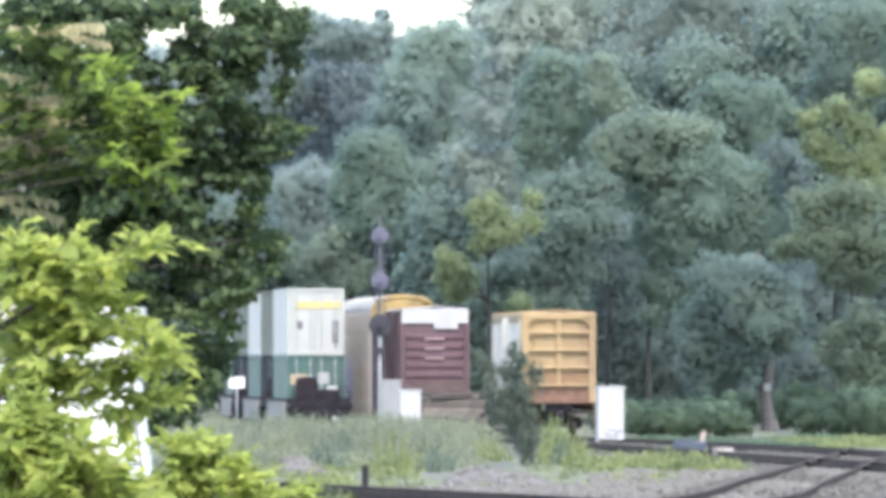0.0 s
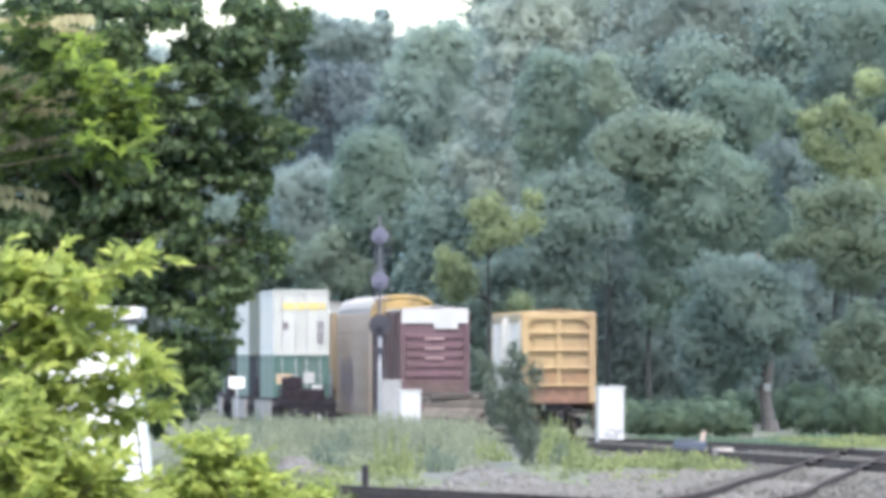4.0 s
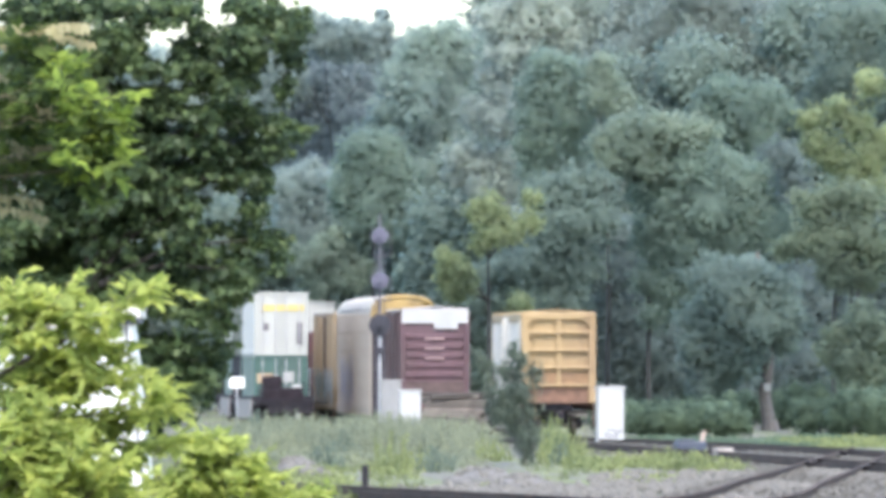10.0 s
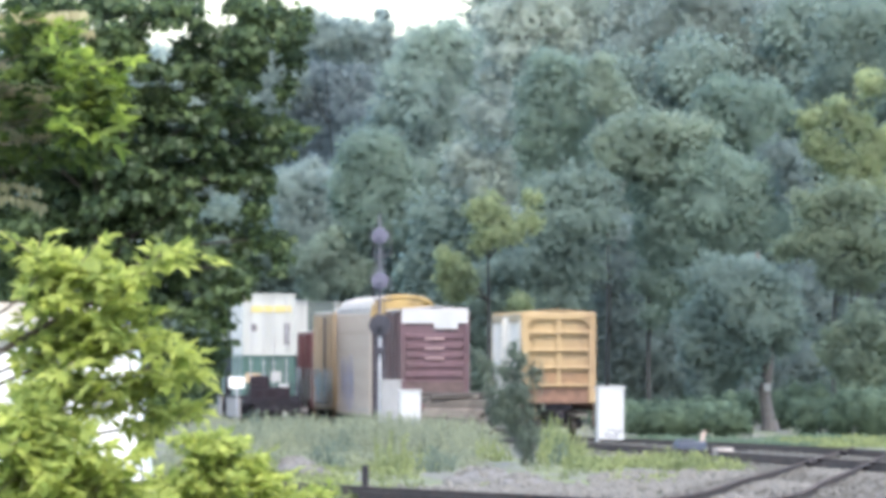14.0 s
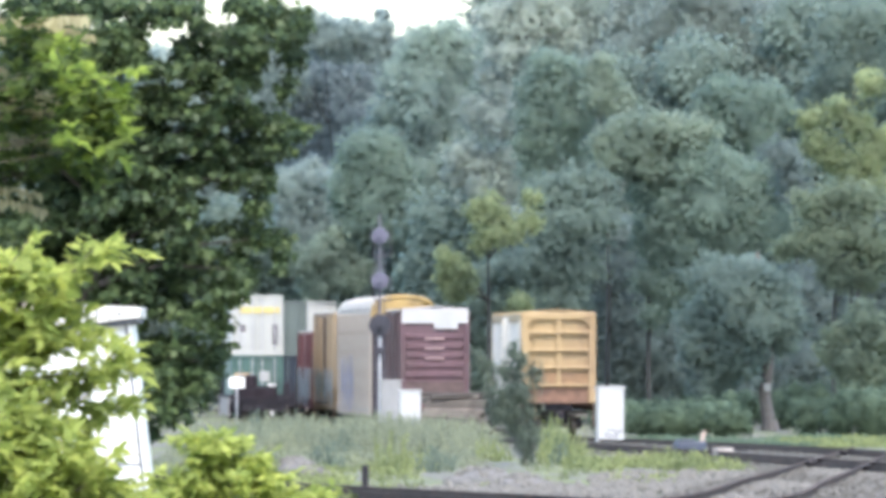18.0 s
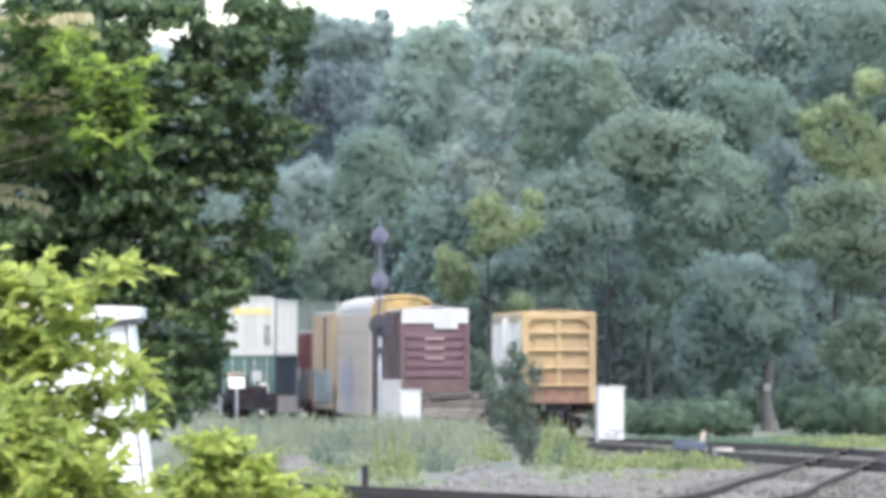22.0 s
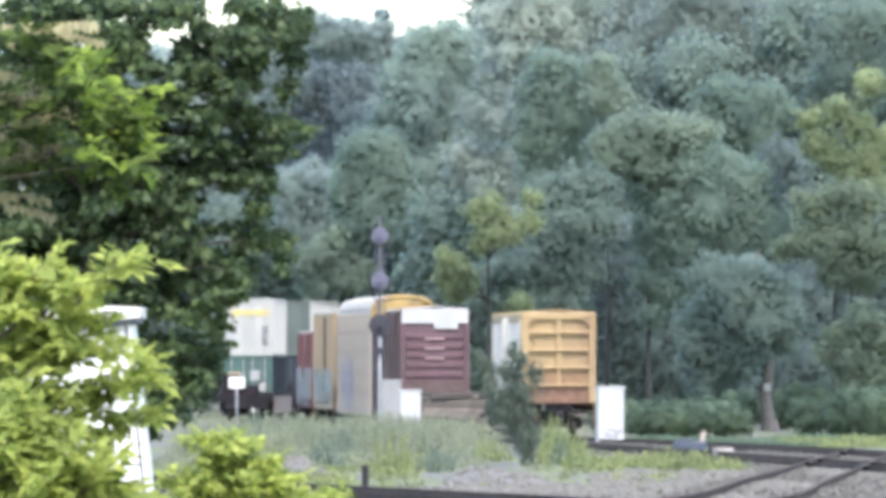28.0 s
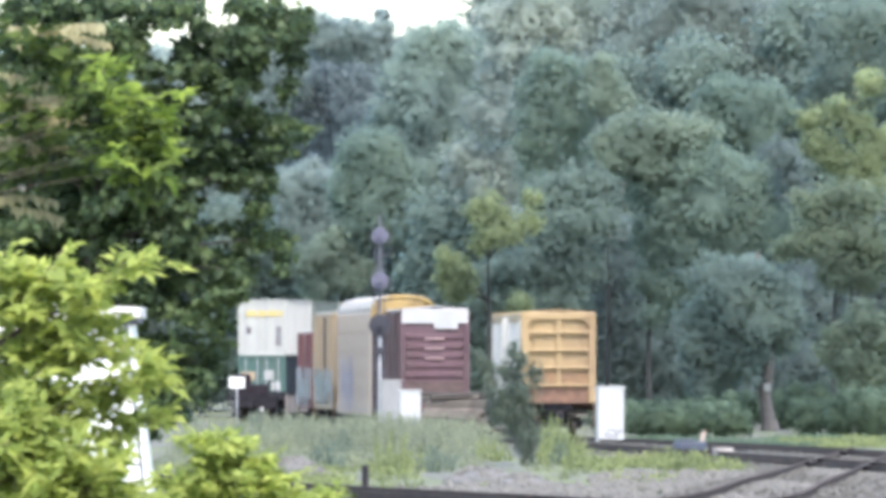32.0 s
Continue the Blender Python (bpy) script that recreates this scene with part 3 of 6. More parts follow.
        for sx in (-1, 1):
            bm = new_bm()
            rod(bm, (sx * (w - 0.05), s * (half - 0.15), z0 - 0.2), (sx * (w - 0.05), s * (half - 0.15), 0.4), 0.02, n=6)
            rod(bm, (sx * (w - 0.05), s * (half - 0.6), z0 - 0.2), (sx * (w - 0.05), s * (half - 0.6), 0.4), 0.02, n=6)
            rod(bm, (sx * (w - 0.05), s * (half - 0.15), 0.4), (sx * (w - 0.05), s * (half - 0.6), 0.4), 0.025, n=6)
            part("step", bm, RUST, car)
    # low peaked roof with cross seams
    bm = new_bm()
    for s in (-1, 1):
        vs = [bm.verts.new(p) for p in ((s * (w + 0.02), -half, H - 0.12), (s * (w + 0.02), half, H - 0.12), (0, half, H), (0, -half, H))]
        bm.faces.new(vs if s > 0 else vs[::-1])
    bmesh.ops.solidify(bm, geom=bm.faces[:], thickness=-0.05)
    roof = part("roof", bm, roof_mat, car)
    seam = new_bm()
    for s in (-1, 1):
        box(seam, (s * w / 2, 0, H - 0.03), (w, 0.07, 0.05), 0.0, Matrix.Rotation(s * math.atan2(0.12, w), 4, "Y"))
    seam = mesh_of("seam", seam, roof_mat)
    for i in range(12):
        shared("seam", seam, roof, pose(0, -half + 0.3 + (L - 0.6) * i / 11, 0.0))
    part("underframe", box(new_bm(), (0, 0, 0.8), (0.6, L - 0.6, 0.35), 0.02), DARK_STEEL, car)
    ladder(car, -w - 0.04, -half + 0.4, 0.7, H - 0.4, "x", side_mat)
    running_gear(car, L)
    return car


def autorack(L, W, H):
    car = tagged(new("autorack"), "tall covered car carrier with grey galvanised sides and pale roof", "rail car", group="standing freight cars")
    half, w, z0 = L / 2, W / 2, 0.55
    for s in (-1, 1):
        side = part("side_wall", box(new_bm(), (s * (w - 0.06), 0, (z0 + H - 0.75) / 2), (0.05, L - 0.3, H - 0.75 - z0)), GALV, car)
        n = 22
        panel = new_bm()
        for k in range(5):
            box(panel, (0, 0, -1.9 + 0.95 * k), (0.035, L / n - 0.16, 0.72), 0.008)
        panel = mesh_of("side_panel", panel, GALV)
        post = mesh_of("post", box(new_bm(), (0, 0, 0), (0.12, 0.13, H - 0.85 - z0), 0.01), GALV)
        for i in range(n):
            y = -half + 0.35 + (L - 0.7) * (i + 0.5) / n
            shared("side_panel", panel, side, pose(s * (w - 0.02), y, (z0 + H - 0.75) / 2))
            shared("post", post, side, pose(s * (w - 0.01), y - L / n / 2, (z0 + H - 0.8) / 2))
        part("side_sill", box(new_bm(), (s * (w - 0.04), 0, z0 + 0.25), (0.1, L - 0.5, 0.4), 0.01), GALV, car, "dirty grey side sill")
    # roof: a rounded arch
    prof = []
    for i in range(13):
        a = math.pi * i / 12
        prof.append((w * math.copysign(abs(math.cos(a)) ** 0.8, math.cos(a)), H - 0.85 + 0.85 * math.sin(a) ** 0.85))
    bm = new_bm()
    rings = [[bm.verts.new((x, y, z)) for x, z in prof] for y in (-half, half)]
    for i in range(12):
        bm.faces.new((rings[0][i], rings[0][i + 1], rings[1][i + 1], rings[1][i]))
    bmesh.ops.solidify(bm, geom=bm.faces[:], thickness=0.05)
    roof = part("roof", bm, RACK_ROOF, car, "white curved metal roof")
    rb = new_bm()
    rr = [[rb.verts.new((x * 1.012, y, z + 0.03)) for x, z in prof] for y in (-0.04, 0.04)]
    for i in range(12):
        rb.faces.new((rr[0][i], rr[0][i + 1], rr[1][i + 1], rr[1][i]))
    bmesh.ops.solidify(rb, geom=rb.faces[:], thickness=0.04)
    rb = mesh_of("seam", rb, RACK_ROOF)
    for i in range(20):
        shared("seam", rb, roof, pose(0, -half + 0.7 + (L - 1.4) * i / 19, 0))
    for s in (-1, 1):
        bm = new_bm()
        ring = [bm.verts.new((x * 0.985, s * (half - 0.02), z - 0.02)) for x, z in prof]
        f = bm.faces.new(ring + [bm.verts.new((-w * 0.985, s * (half - 0.02), H - 1.5)), bm.verts.new((w * 0.985, s * (half - 0.02), H - 1.5))])
        bmesh.ops.solidify(bm, geom=[f], thickness=0.08)
        end = part("end_panel", bm, TAN, car, "tan yellow end panel under the arch")
        # Lower doors coloured dark to stand for the shaded gap between the cars.
        doors = part("end_door", box(new_bm(), (0, s * (half - 0.06), (z0 + H - 1.1) / 2), (W - 0.16, 0.08, H - 1.9 - z0), 0.01), RUST_AND_SHADE_DARK, car, "end doors coloured dark for the shade between the cars")
        rod_mesh = mesh_of("door_rib", box(new_bm(), (0, 0, 0), (0.07, 0.06, 0.9), 0.01), TAN)
        for k in range(9):
            shared("door_rib", rod_mesh, end, pose(-w + 0.35 + (W - 0.7) * k / 8, s * (half + 0.02), H - 1.0))
        part("end_rim", sweep(new_bm(), [((x * 0.985, s * (half + 0.02), z - 0.06), (0, 1)) for x, z in prof], [(-0.05, -0.06), (0.05, -0.06), (0.05, 0.06), (-0.05, 0.06)]), TAN, end)
        part("end_platform", box(new_bm(), (0, s * (half + 0.3), 0.95), (W - 0.7, 0.5, 0.1), 0.01), DARK_STEEL, car)
    part("deck", box(new_bm(), (0, 0, 0.85), (W - 0.3, L - 0.2, 0.3), 0.02), DARK_STEEL, car)
    running_gear(car, L)
    return car


def stand(car, at, y_mid, z=0.0):
    x, d = at(y_mid)
    car.matrix_basis = pose(x, y_mid, z, 0, 0, -math.degrees(math.atan(d)))
    return car


# the standing string, from the camera outwards, then the yellow boxcar on the next track
maroon = boxcar(15.4, 2.95, 5.40, MAROON_DARK, MAROON, ROOF_WHITE, "maroon steel boxcar with ribbed end and white top band", ribs=5, top_band=0.6, style="pressed", lower=MAROON_DARK, zone=(2.24, 4.32))
stand(maroon, STRING, 494.8)
part("patch", box(new_bm(), (0.47, -7.80, 4.59), (1.02, 0.03, 0.24)), ROOF_WHITE, maroon, "white patch under the white band")
part("rust_streak", box(new_bm(), (0, -7.70, 1.72), (2.5, 0.02, 0.9), 0.0), RUST_PURPLE, maroon, "grimy brown lower end plate")
for zz in (4.04, 3.62, 3.20):
    part("stencil", box(new_bm(), (-0.02, -7.80, zz), (0.85, 0.012, 0.10)), surface("worn_stencil", (0.24, 0.16, 0.16), 0.6, grain=6, depth=0.25), maroon, "worn pale stencilled bar")
rack = stand(autorack(27.6, 3.0, 6.1), STRING, 528.2)
spray("spray_lettering", rack, -1.53, 4.5, 2.0, 10.0, 2.0, SPRAY_BLUE, 3, "faded blue sprayed lettering")
tan_car = stand(boxcar(13.4, 3.0, 5.48, YELLOW_PALE, YELLOW_PALE, ROOF_WHITE, "faded yellow boxcar with brown door and sprayed lower side", door_mat=DOOR_BROWN), STRING, 549.1)
spray("spray_lettering", tan_car, -1.60, -1.0, 1.8, 13.0, 1.5, SPRAY_PALE, 5, "pale blue sprayed lettering")
spray("spray_outline", tan_car, -1.61, 0.6, 1.9, 5.0, 1.2, SPRAY_TEAL, 7, "teal sprayed outline")
red_car = stand(boxcar(15.2, 3.0, 4.6, RED, RED, ROOF_WHITE, "weathered red boxcar with pale lower side"), STRING, 564.8)
spray("spray_lettering", red_car, -1.63, 0.0, 1.8, 12.0, 1.5, SPRAY_PALE, 9, "pale sprayed lettering")
part("pale_lower_side", box(new_bm(), (-1.56, 0, 1.95), (0.03, 15.0, 1.5), 0.01), WELL_PALE, red_car, "dusty pale lower side")
yellow = stand(boxcar(18.2, 3.05, 5.15, PALE_SIDE, YELLOW, YELLOW, "yellow steel boxcar with ribbed end and pale side", ribs=4, centre_post=True, lower=RUST, style="framed", floor=1.34, zone=(2.02, 4.9), posts=8), YELLOW_LINE, 473.5)
part("yellow_fascia", box(new_bm(), (-1.53, 0, 4.86), (0.05, 18.1, 0.34), 0.01), YELLOW, yellow, "yellow strip along the top of the side")
part("rust_streak", box(new_bm(), (0, -9.12, 1.68), (2.66, 0.02, 0.66), 0.0), RUST, yellow, "rust-brown lower end plate")
part("grimy_panel", box(new_bm(), (0, -9.115, 2.32), (2.5, 0.02, 0.6), 0.0), surface("rust_stained_yellow", (0.21, 0.125, 0.065), 0.7, grain=2.5, depth=0.3, dirt=(0.13, 0.075, 0.05), dirt_amount=0.5), yellow, "rust-stained yellow lower panel")


def container(L, mat, label, H=2.9, marks=(), door_mat=None, side_mat=None, left_mat=None):
    W = 2.5
    c = tagged(new("container"), label, "shipping container", group="containers on the train")
    half, w = L / 2, W / 2
    for s in (-1, 1):
        skin = (left_mat if s < 0 and left_mat else side_mat) or mat
        bm = new_bm()
        n = int(L / 0.28)
        prev = None
        for i in range(n * 4 + 1):
            y = -half + 0.1 + (L - 0.2) * i / (n * 4)
            dep = (0, 0, 0.036, 0.036)[i % 4]
            a, b = bm.verts.new((s * (w - 0.02 - dep), y, 0.16)), bm.verts.new((s * (w - 0.02 - dep), y, H - 0.1))
            if prev:
                bm.faces.new((prev[0], a, b, prev[1]) if s > 0 else (a, prev[0], prev[1], b))
            prev = (a, b)
        part("side_wall", bm, skin, c)
        part("top_rail", box(new_bm(), (s * (w - 0.03), 0, H - 0.06), (0.06, L, 0.12), 0.01), skin, c)
        part("bottom_rail", box(new_bm(), (s * (w - 0.03), 0, 0.08), (0.06, L, 0.16), 0.01), skin, c)
    part("roof", box(new_bm(), (0, 0, H - 0.04), (W - 0.08, L - 0.06, 0.03)), mat, c)
    part("floor", box(new_bm(), (0, 0, 0.12), (W - 0.08, L - 0.06, 0.06)), DARK_STEEL, c)
    part("front_wall", box(new_bm(), (0, half - 0.05, H / 2), (W - 0.1, 0.06, H - 0.1)), mat, c)
    for s in (-1, 1):
        part("corner_post", box(new_bm(), (s * (w - 0.07), -half + 0.07, H / 2), (0.14, 0.14, H), 0.015), door_mat or mat, c)
        part("corner_post", box(new_bm(), (s * (w - 0.07), half - 0.07, H / 2), (0.14, 0.14, H), 0.015), mat, c)
        door = part("door", box(new_bm(), (s * 0.555, -half + 0.08, H / 2), (1.09, 0.06, H - 0.24), 0.01), door_mat or mat, c)
        for k in (0.22, 0.78):
            bm = rod(new_bm(), (s * 1.09 * k, -half + 0.02, 0.14), (s * 1.09 * k, -half + 0.02, H - 0.12), 0.025, n=8)
            for z in (0.4, 1.1, H - 0.9, H - 0.35):
                box(bm, (s * 1.09 * k, -half + 0.03, z), (0.12, 0.05, 0.07))
            part("locking_rod", bm, SILVER if door_mat is None else DOOR_GREY, door)
    part("door_header", box(new_bm(), (0, -half + 0.06, H - 0.06), (W - 0.2, 0.12, 0.12), 0.01), door_mat or mat, c)
    part("door_sill", box(new_bm(), (0, -half + 0.06, 0.08), (W - 0.2, 0.12, 0.16), 0.01), door_mat or mat, c)
    for name, x, z, sx, sz, mm, lab in marks:
        part(name, box(new_bm(), (x, -half + 0.032, z), (sx, 0.022, sz)), mm, c, lab)
    return c


def well_car(L):
    car = tagged(new("well_car"), "dark grimy container well car on steel trucks", "rail car", group="container train")
    half = L / 2
    for s in (-1, 1):
        part("side_sill", box(new_bm(), (s * 1.38, 0, 0.85), (0.1, L - 7.0, 0.95), 0.015), WELL_PALE, car, "pale dusty side sill")
        part("top_chord", box(new_bm(), (s * 1.38, 0, 1.36), (0.18, L - 7.0, 0.12), 0.015), DARK_STEEL, car)
    part("well_floor", box(new_bm(), (0, 0, 0.36), (2.6, L - 7.4, 0.1)), DARK_STEEL, car)
    for s in (-1, 1):
        bm = box(new_bm(), (0, s * (half - 1.9), 1.12), (2.7, 3.4, 0.22), 0.02)
        box(bm, (0, s * (half - 3.6), 1.0), (2.75, 0.3, 0.9), 0.02)
        part("end_platform", bm, DARK_STEEL, car)
        for sx in (-1, 1):
            bm = rod(new_bm(), (sx * 1.2, s * (half - 0.3), 1.2), (sx * 1.2, s * (half - 0.3), 1.95), 0.02, n=6)
            rod(bm, (sx * 0.8, s * (half - 0.3), 1.2), (sx * 0.8, s * (half - 0.3), 1.95), 0.02, n=6)
            rod(bm, (sx * 1.2, s * (half - 0.3), 1.95), (sx * 0.8, s * (half - 0.3), 1.95), 0.02, n=6)
            rod(bm, (sx * 1.2, s * (half - 0.3), 1.55), (sx * 0.8, s * (half - 0.3), 1.55), 0.02, n=6)
            part("grab_rail", bm, DARK_STEEL, car)
        bm = box(new_bm(), (-0.6, s * (half - 0.9), 1.78), (0.95, 0.4, 1.2), 0.16)
        box(bm, (-0.15, s * (half - 0.8), 1.5), (1.9, 0.4, 0.7), 0.12)
        rod(bm, (-0.6, s * (half - 0.65), 2.1), (-0.6, s * (half - 0.55), 2.1), 0.3, n=18)
        rod(bm, (0.5, s * (half - 0.7), 1.2), (0.9, s * (half - 0.7), 2.1), 0.03, n=6)
        part("brake_stand", bm, RUST_AND_SHADE_DARK, car, "dark brown brake stand, wheel and machinery")
        bm = new_bm()
        for x in (-1.25, -0.4, 0.45, 1.25):
            rod(bm, (x, s * (half - 0.1), 0.75), (x, s * (half - 0.1), 1.75), 0.03, n=6)
        for z in (1.3, 1.75):
            rod(bm, (-1.25, s * (half - 0.1), z), (1.25, s * (half - 0.1), z), 0.025, n=6)
        part("crossover_rail", bm, DARK_STEEL, car)
        part("drawbar_housing", box(new_bm(), (0.2, s * (half - 0.5), 0.9), (2.2, 0.5, 0.6), 0.08), DARK_STEEL, car)
        part("lamp_plate", box(new_bm(), (0.55, s * (half + 0.02), 0.55), (0.16, 0.03, 0.24), 0.01), MARK_WHITE, car, "small white plate")
    running_gear(car, L)
    return car


FACE_MARKS = (("yellow_lettering", 0.10, 2.18, 1.95, 0.30, MARK_YELLOW, "yellow lettering bar"),
              ("dark_panel", -0.72, 1.30, 0.30, 0.34, MARK_DARK, "dark square decal"), ("dark_panel", -0.66, 0.75, 0.22, 0.62, BOX_GREY, "grey data panel"),
              ("dark_panel", 0.86, 1.00, 0.26, 1.00, MARK_DARK, "dark tall data panel"), ("grey_stripe", 0.98, 0.85, 0.10, 0.5, BOX_GREY, "grey strip"))
GREEN_MARKS = (("yellow_patch", -0.75, 1.85, 0.75, 0.45, YELLOW_PALE, "dull yellow patch"), ("white_patch", 0.35, 1.9, 0.5, 0.5, BOX_GREY, "pale round emblem"),
               ("white_patch", 0.72, 1.35, 0.45, 0.42, MARK_WHITE, "white placard"), ("white_patch", 0.5, 0.8, 0.9, 0.16, BOX_PALE_GREEN, "pale bar of lettering"))
PITCH, CAR_LENGTH, SPEED, REAR0 = 22.6, 21.4, 2.91, 493.0
train = []          # (thing, metres from the rear door face to its middle, height)
uppers = [(BOX_WHITE, "white container with yellow lettering stacked on top", FACE_MARKS), (BOX_WHITE, "white container with dark doors stacked on top", ()), (BOX_WHITE, "white container with dark doors stacked on top", ()),
          (BOX_WHITE, "white container with dark doors stacked on top", ()), (BOX_WHITE, "white container with dark doors stacked on top", ()), (BOX_WHITE, "white container with dark doors stacked on top", ()), (BOX_WHITE, "white container with dark doors stacked on top", ())]
lowers = [(BOX_GREEN, "green container with dark sides set in the well car", GREEN_MARKS), (BOX_PALE_GREEN, "dark slate container set in the well car", ()), (BOX_RED, "dark slate container set in the well car", ()),
          (BOX_GREEN, "dark slate container set in the well car", ()), (BOX_PALE_GREEN, "dark slate container set in the well car", ()), (BOX_RED, "dark slate container set in the well car", ()), (BOX_GREEN, "dark slate container set in the well car", ())]
first_car = None
for i in range(7):
    mid = 6.1 + PITCH * i + (5.3 if i > 1 else 0.0)
    if first_car is None:
        first_car = well_car(CAR_LENGTH)
        train.append((first_car, mid, 0.0))
    else:
        train.append((copy_thing(first_car, Matrix()), mid, 0.0))
    train.append((container(12.2, lowers[i][0], lowers[i][1], 2.9, lowers[i][2], BOX_SLATE if i else None, BOX_SLATE, BOX_PALE_GREEN), mid, 0.42))
    train.append((container(12.2, uppers[i][0], uppers[i][1], 2.9, uppers[i][2], DOOR_GREY if i else None, BOX_PALE, BOX_PALE), mid, 3.34))


# ---- lineside things ----
def signal_mast(x, y):
    z = ground_z(y)
    s = tagged(new("signal_mast"), "tall grey railway signal mast with three dark heads", "railway signal")
    s.location = (x, y, z)
    part("foundation", box(new_bm(), (0, 0, 0.2), (0.8, 0.8, 0.5), 0.03), CONCRETE, s)
    part("mast", rod(new_bm(), (0, 0, 0.3), (0, 0, 4.6), 0.085, 0.08, 14), SILVER, s)
    part("upper_mast", rod(new_bm(), (0, 0, 4.6), (0, 0, 9.15), 0.07, 0.06, 14), MAST_GREY, s, "dull dark grey upper mast")
    part("finial", rod(new_bm(), (0, 0, 9.15), (0, 0, 9.5), 0.06, 0.01, 10), MAST_GREY, s)
    for zz, r, paint in ((8.51, 0.35, SIGNAL_GREY), (6.66, 0.36, SIGNAL_GREY), (4.81, 0.46, SIGNAL_BLACK)):
        head = part("signal_head", box(rod(new_bm(), (0, -0.16, zz), (0, -0.12, zz), r, n=28), (0, -0.02, zz), (0.34, 0.36, 0.62), 0.03), paint, s, "round dark signal target")
        bm = rod(new_bm(), (0, -0.45, zz + 0.02), (0, -0.16, zz + 0.02), 0.13, 0.13, 16)
        part("hood", bm, paint, head)
        part("lens", rod(new_bm(), (0, -0.2, zz), (0, -0.17, zz), 0.1, n=16), MARK_DARK, head, "unlit dark lens")
        part("bracket", box(new_bm(), (0, 0.1, zz - 0.35), (0.16, 0.4, 0.08), 0.01), MAST_GREY, s)
    bm = new_bm()
    for sx in (-1, 1):
        rod(bm, (sx * 0.2, 0.16, 0.4), (sx * 0.2, 0.16, 8.4), 0.022, n=6)
    for i in range(24):
        rod(bm, (-0.2, 0.16, 0.6 + 0.33 * i), (0.2, 0.16, 0.6 + 0.33 * i), 0.014, n=6)
    part("ladder", bm, MAST_GREY, s)
    for zz in (7.7, 5.85):
        bm = box(new_bm(), (0.1, 0.3, zz), (0.75, 0.6, 0.04))
        for sx in (-0.25, 0.45):
            rod(bm, (sx, 0.55, zz), (sx, 0.55, zz + 0.9), 0.018, n=6)
        rod(bm, (-0.25, 0.55, zz + 0.9), (0.45, 0.55, zz + 0.9), 0.018, n=6)
        part("platform", bm, MAST_GREY, s)
    part("junction_box", box(new_bm(), (0.0, -0.12, 3.75), (0.26, 0.14, 0.3), 0.02), SIGNAL_BLACK, s, "dark junction box")
    return s


def relay_case(x, y, w, d, h, mat, label, turn=0):
    c = tagged(new("relay_case"), label, "equipment cabinet", group="lineside cabinets")
    c.matrix_basis = pose(x, y, ground_z(y), 0, 0, turn)
    part("base", box(new_bm(), (0, 0, 0.0), (w + 0.1, d + 0.1, 0.18), 0.02), CONCRETE, c)
    part("body", box(new_bm(), (0, 0, h / 2 + 0.11), (w, d, h + 0.1), 0.02), mat, c)
    roof = box(new_bm(), (0, 0, h + 0.18), (w + 0.08, d + 0.1, 0.07), 0.02)
    part("roof", roof, mat, c)
    door = part("door", box(new_bm(), (0, -d / 2 - 0.012, h / 2 + 0.14), (w - 0.12, 0.03, h - 0.1), 0.01), mat, c)
    part("handle", rod(new_bm(), (w * 0.32, -d / 2 - 0.07, h * 0.5), (w * 0.32, -d / 2 - 0.07, h * 0.5 + 0.2), 0.018, n=8), SILVER, door, "metal handle")
    for k in (0.2, 0.8):
        part("hinge", rod(new_bm(), (-w * 0.46, -d / 2 - 0.04, h * k), (-w * 0.46, -d / 2 - 0.04, h * k + 0.15), 0.02, n=8), SILVER, door)
    return c


def tie_stack(x, y):
    """Old ties piled crosswise in layers."""
    rng = random.Random(12)
    s = tagged(new("tie_stack"), "stack of weathered grey railway ties", "tie stack")
    s.matrix_basis = pose(x, y, ground_z(y) - 0.05, 0, 0, 3)
    me = mesh_of("tie", box(new_bm(), (0, 0, 0), (2.55, 0.23, 0.18), 0.015), OLD_TIE)
    for i in range(5):
        shared("tie", me, s, pose(rng.uniform(-0.4, 0.4), rng.uniform(-0.5, 0.3), 1.82 + 0.1 * (i % 2), rng.uniform(-10, 10), rng.uniform(-4, 4), rng.uniform(-14, 14)))
    for layer in range(9):
        for k in range(4):
            if layer > 6 and rng.random() < 0.25:
                continue
            shared("tie", me, s, pose(rng.uniform(-0.16, 0.16), -0.45 + 0.3 * k + (rng.uniform(-0.2, 0.12) if k == 0 else 0), 0.09 + 0.196 * layer, rng.uniform(-12, 12) if k == 0 else 0, rng.uniform(-1.2, 1.2), rng.uniform(-3.0, 3.0)))


tie_stack(0.42, 476)
signal_mast(-2.62, 468)
big_case = relay_case(6.42, 434, 1.02, 1.0, 2.06, CASE_WHITE, "white metal relay cabinet standing beside the yellow boxcar", 4)
rs = random.Random(5)
bm = new_bm()
for k in range(9):
    box(bm, (0.05 + rs.uniform(-0.25, 0.3), -0.532, 0.45 + rs.uniform(-0.12, 0.14)), (rs.uniform(0.08, 0.3), 0.006, 0.03), 0.0, Matrix.Rotation(rs.uniform(-1.2, 1.2), 4, "Y"))
part("scrawl", bm, SHED_TRIM, big_case, "dark scrawl near the foot")
relay_case(-1.33, 452, 0.84, 0.8, 1.95, CASE_WHITE, "white metal relay cabinet in tall weeds", 3)
relay_case(-2.15, 462, 0.85, 0.8, 2.35, CASE_GREY, "silver grey cabinet at the foot of the signal mast", 3)


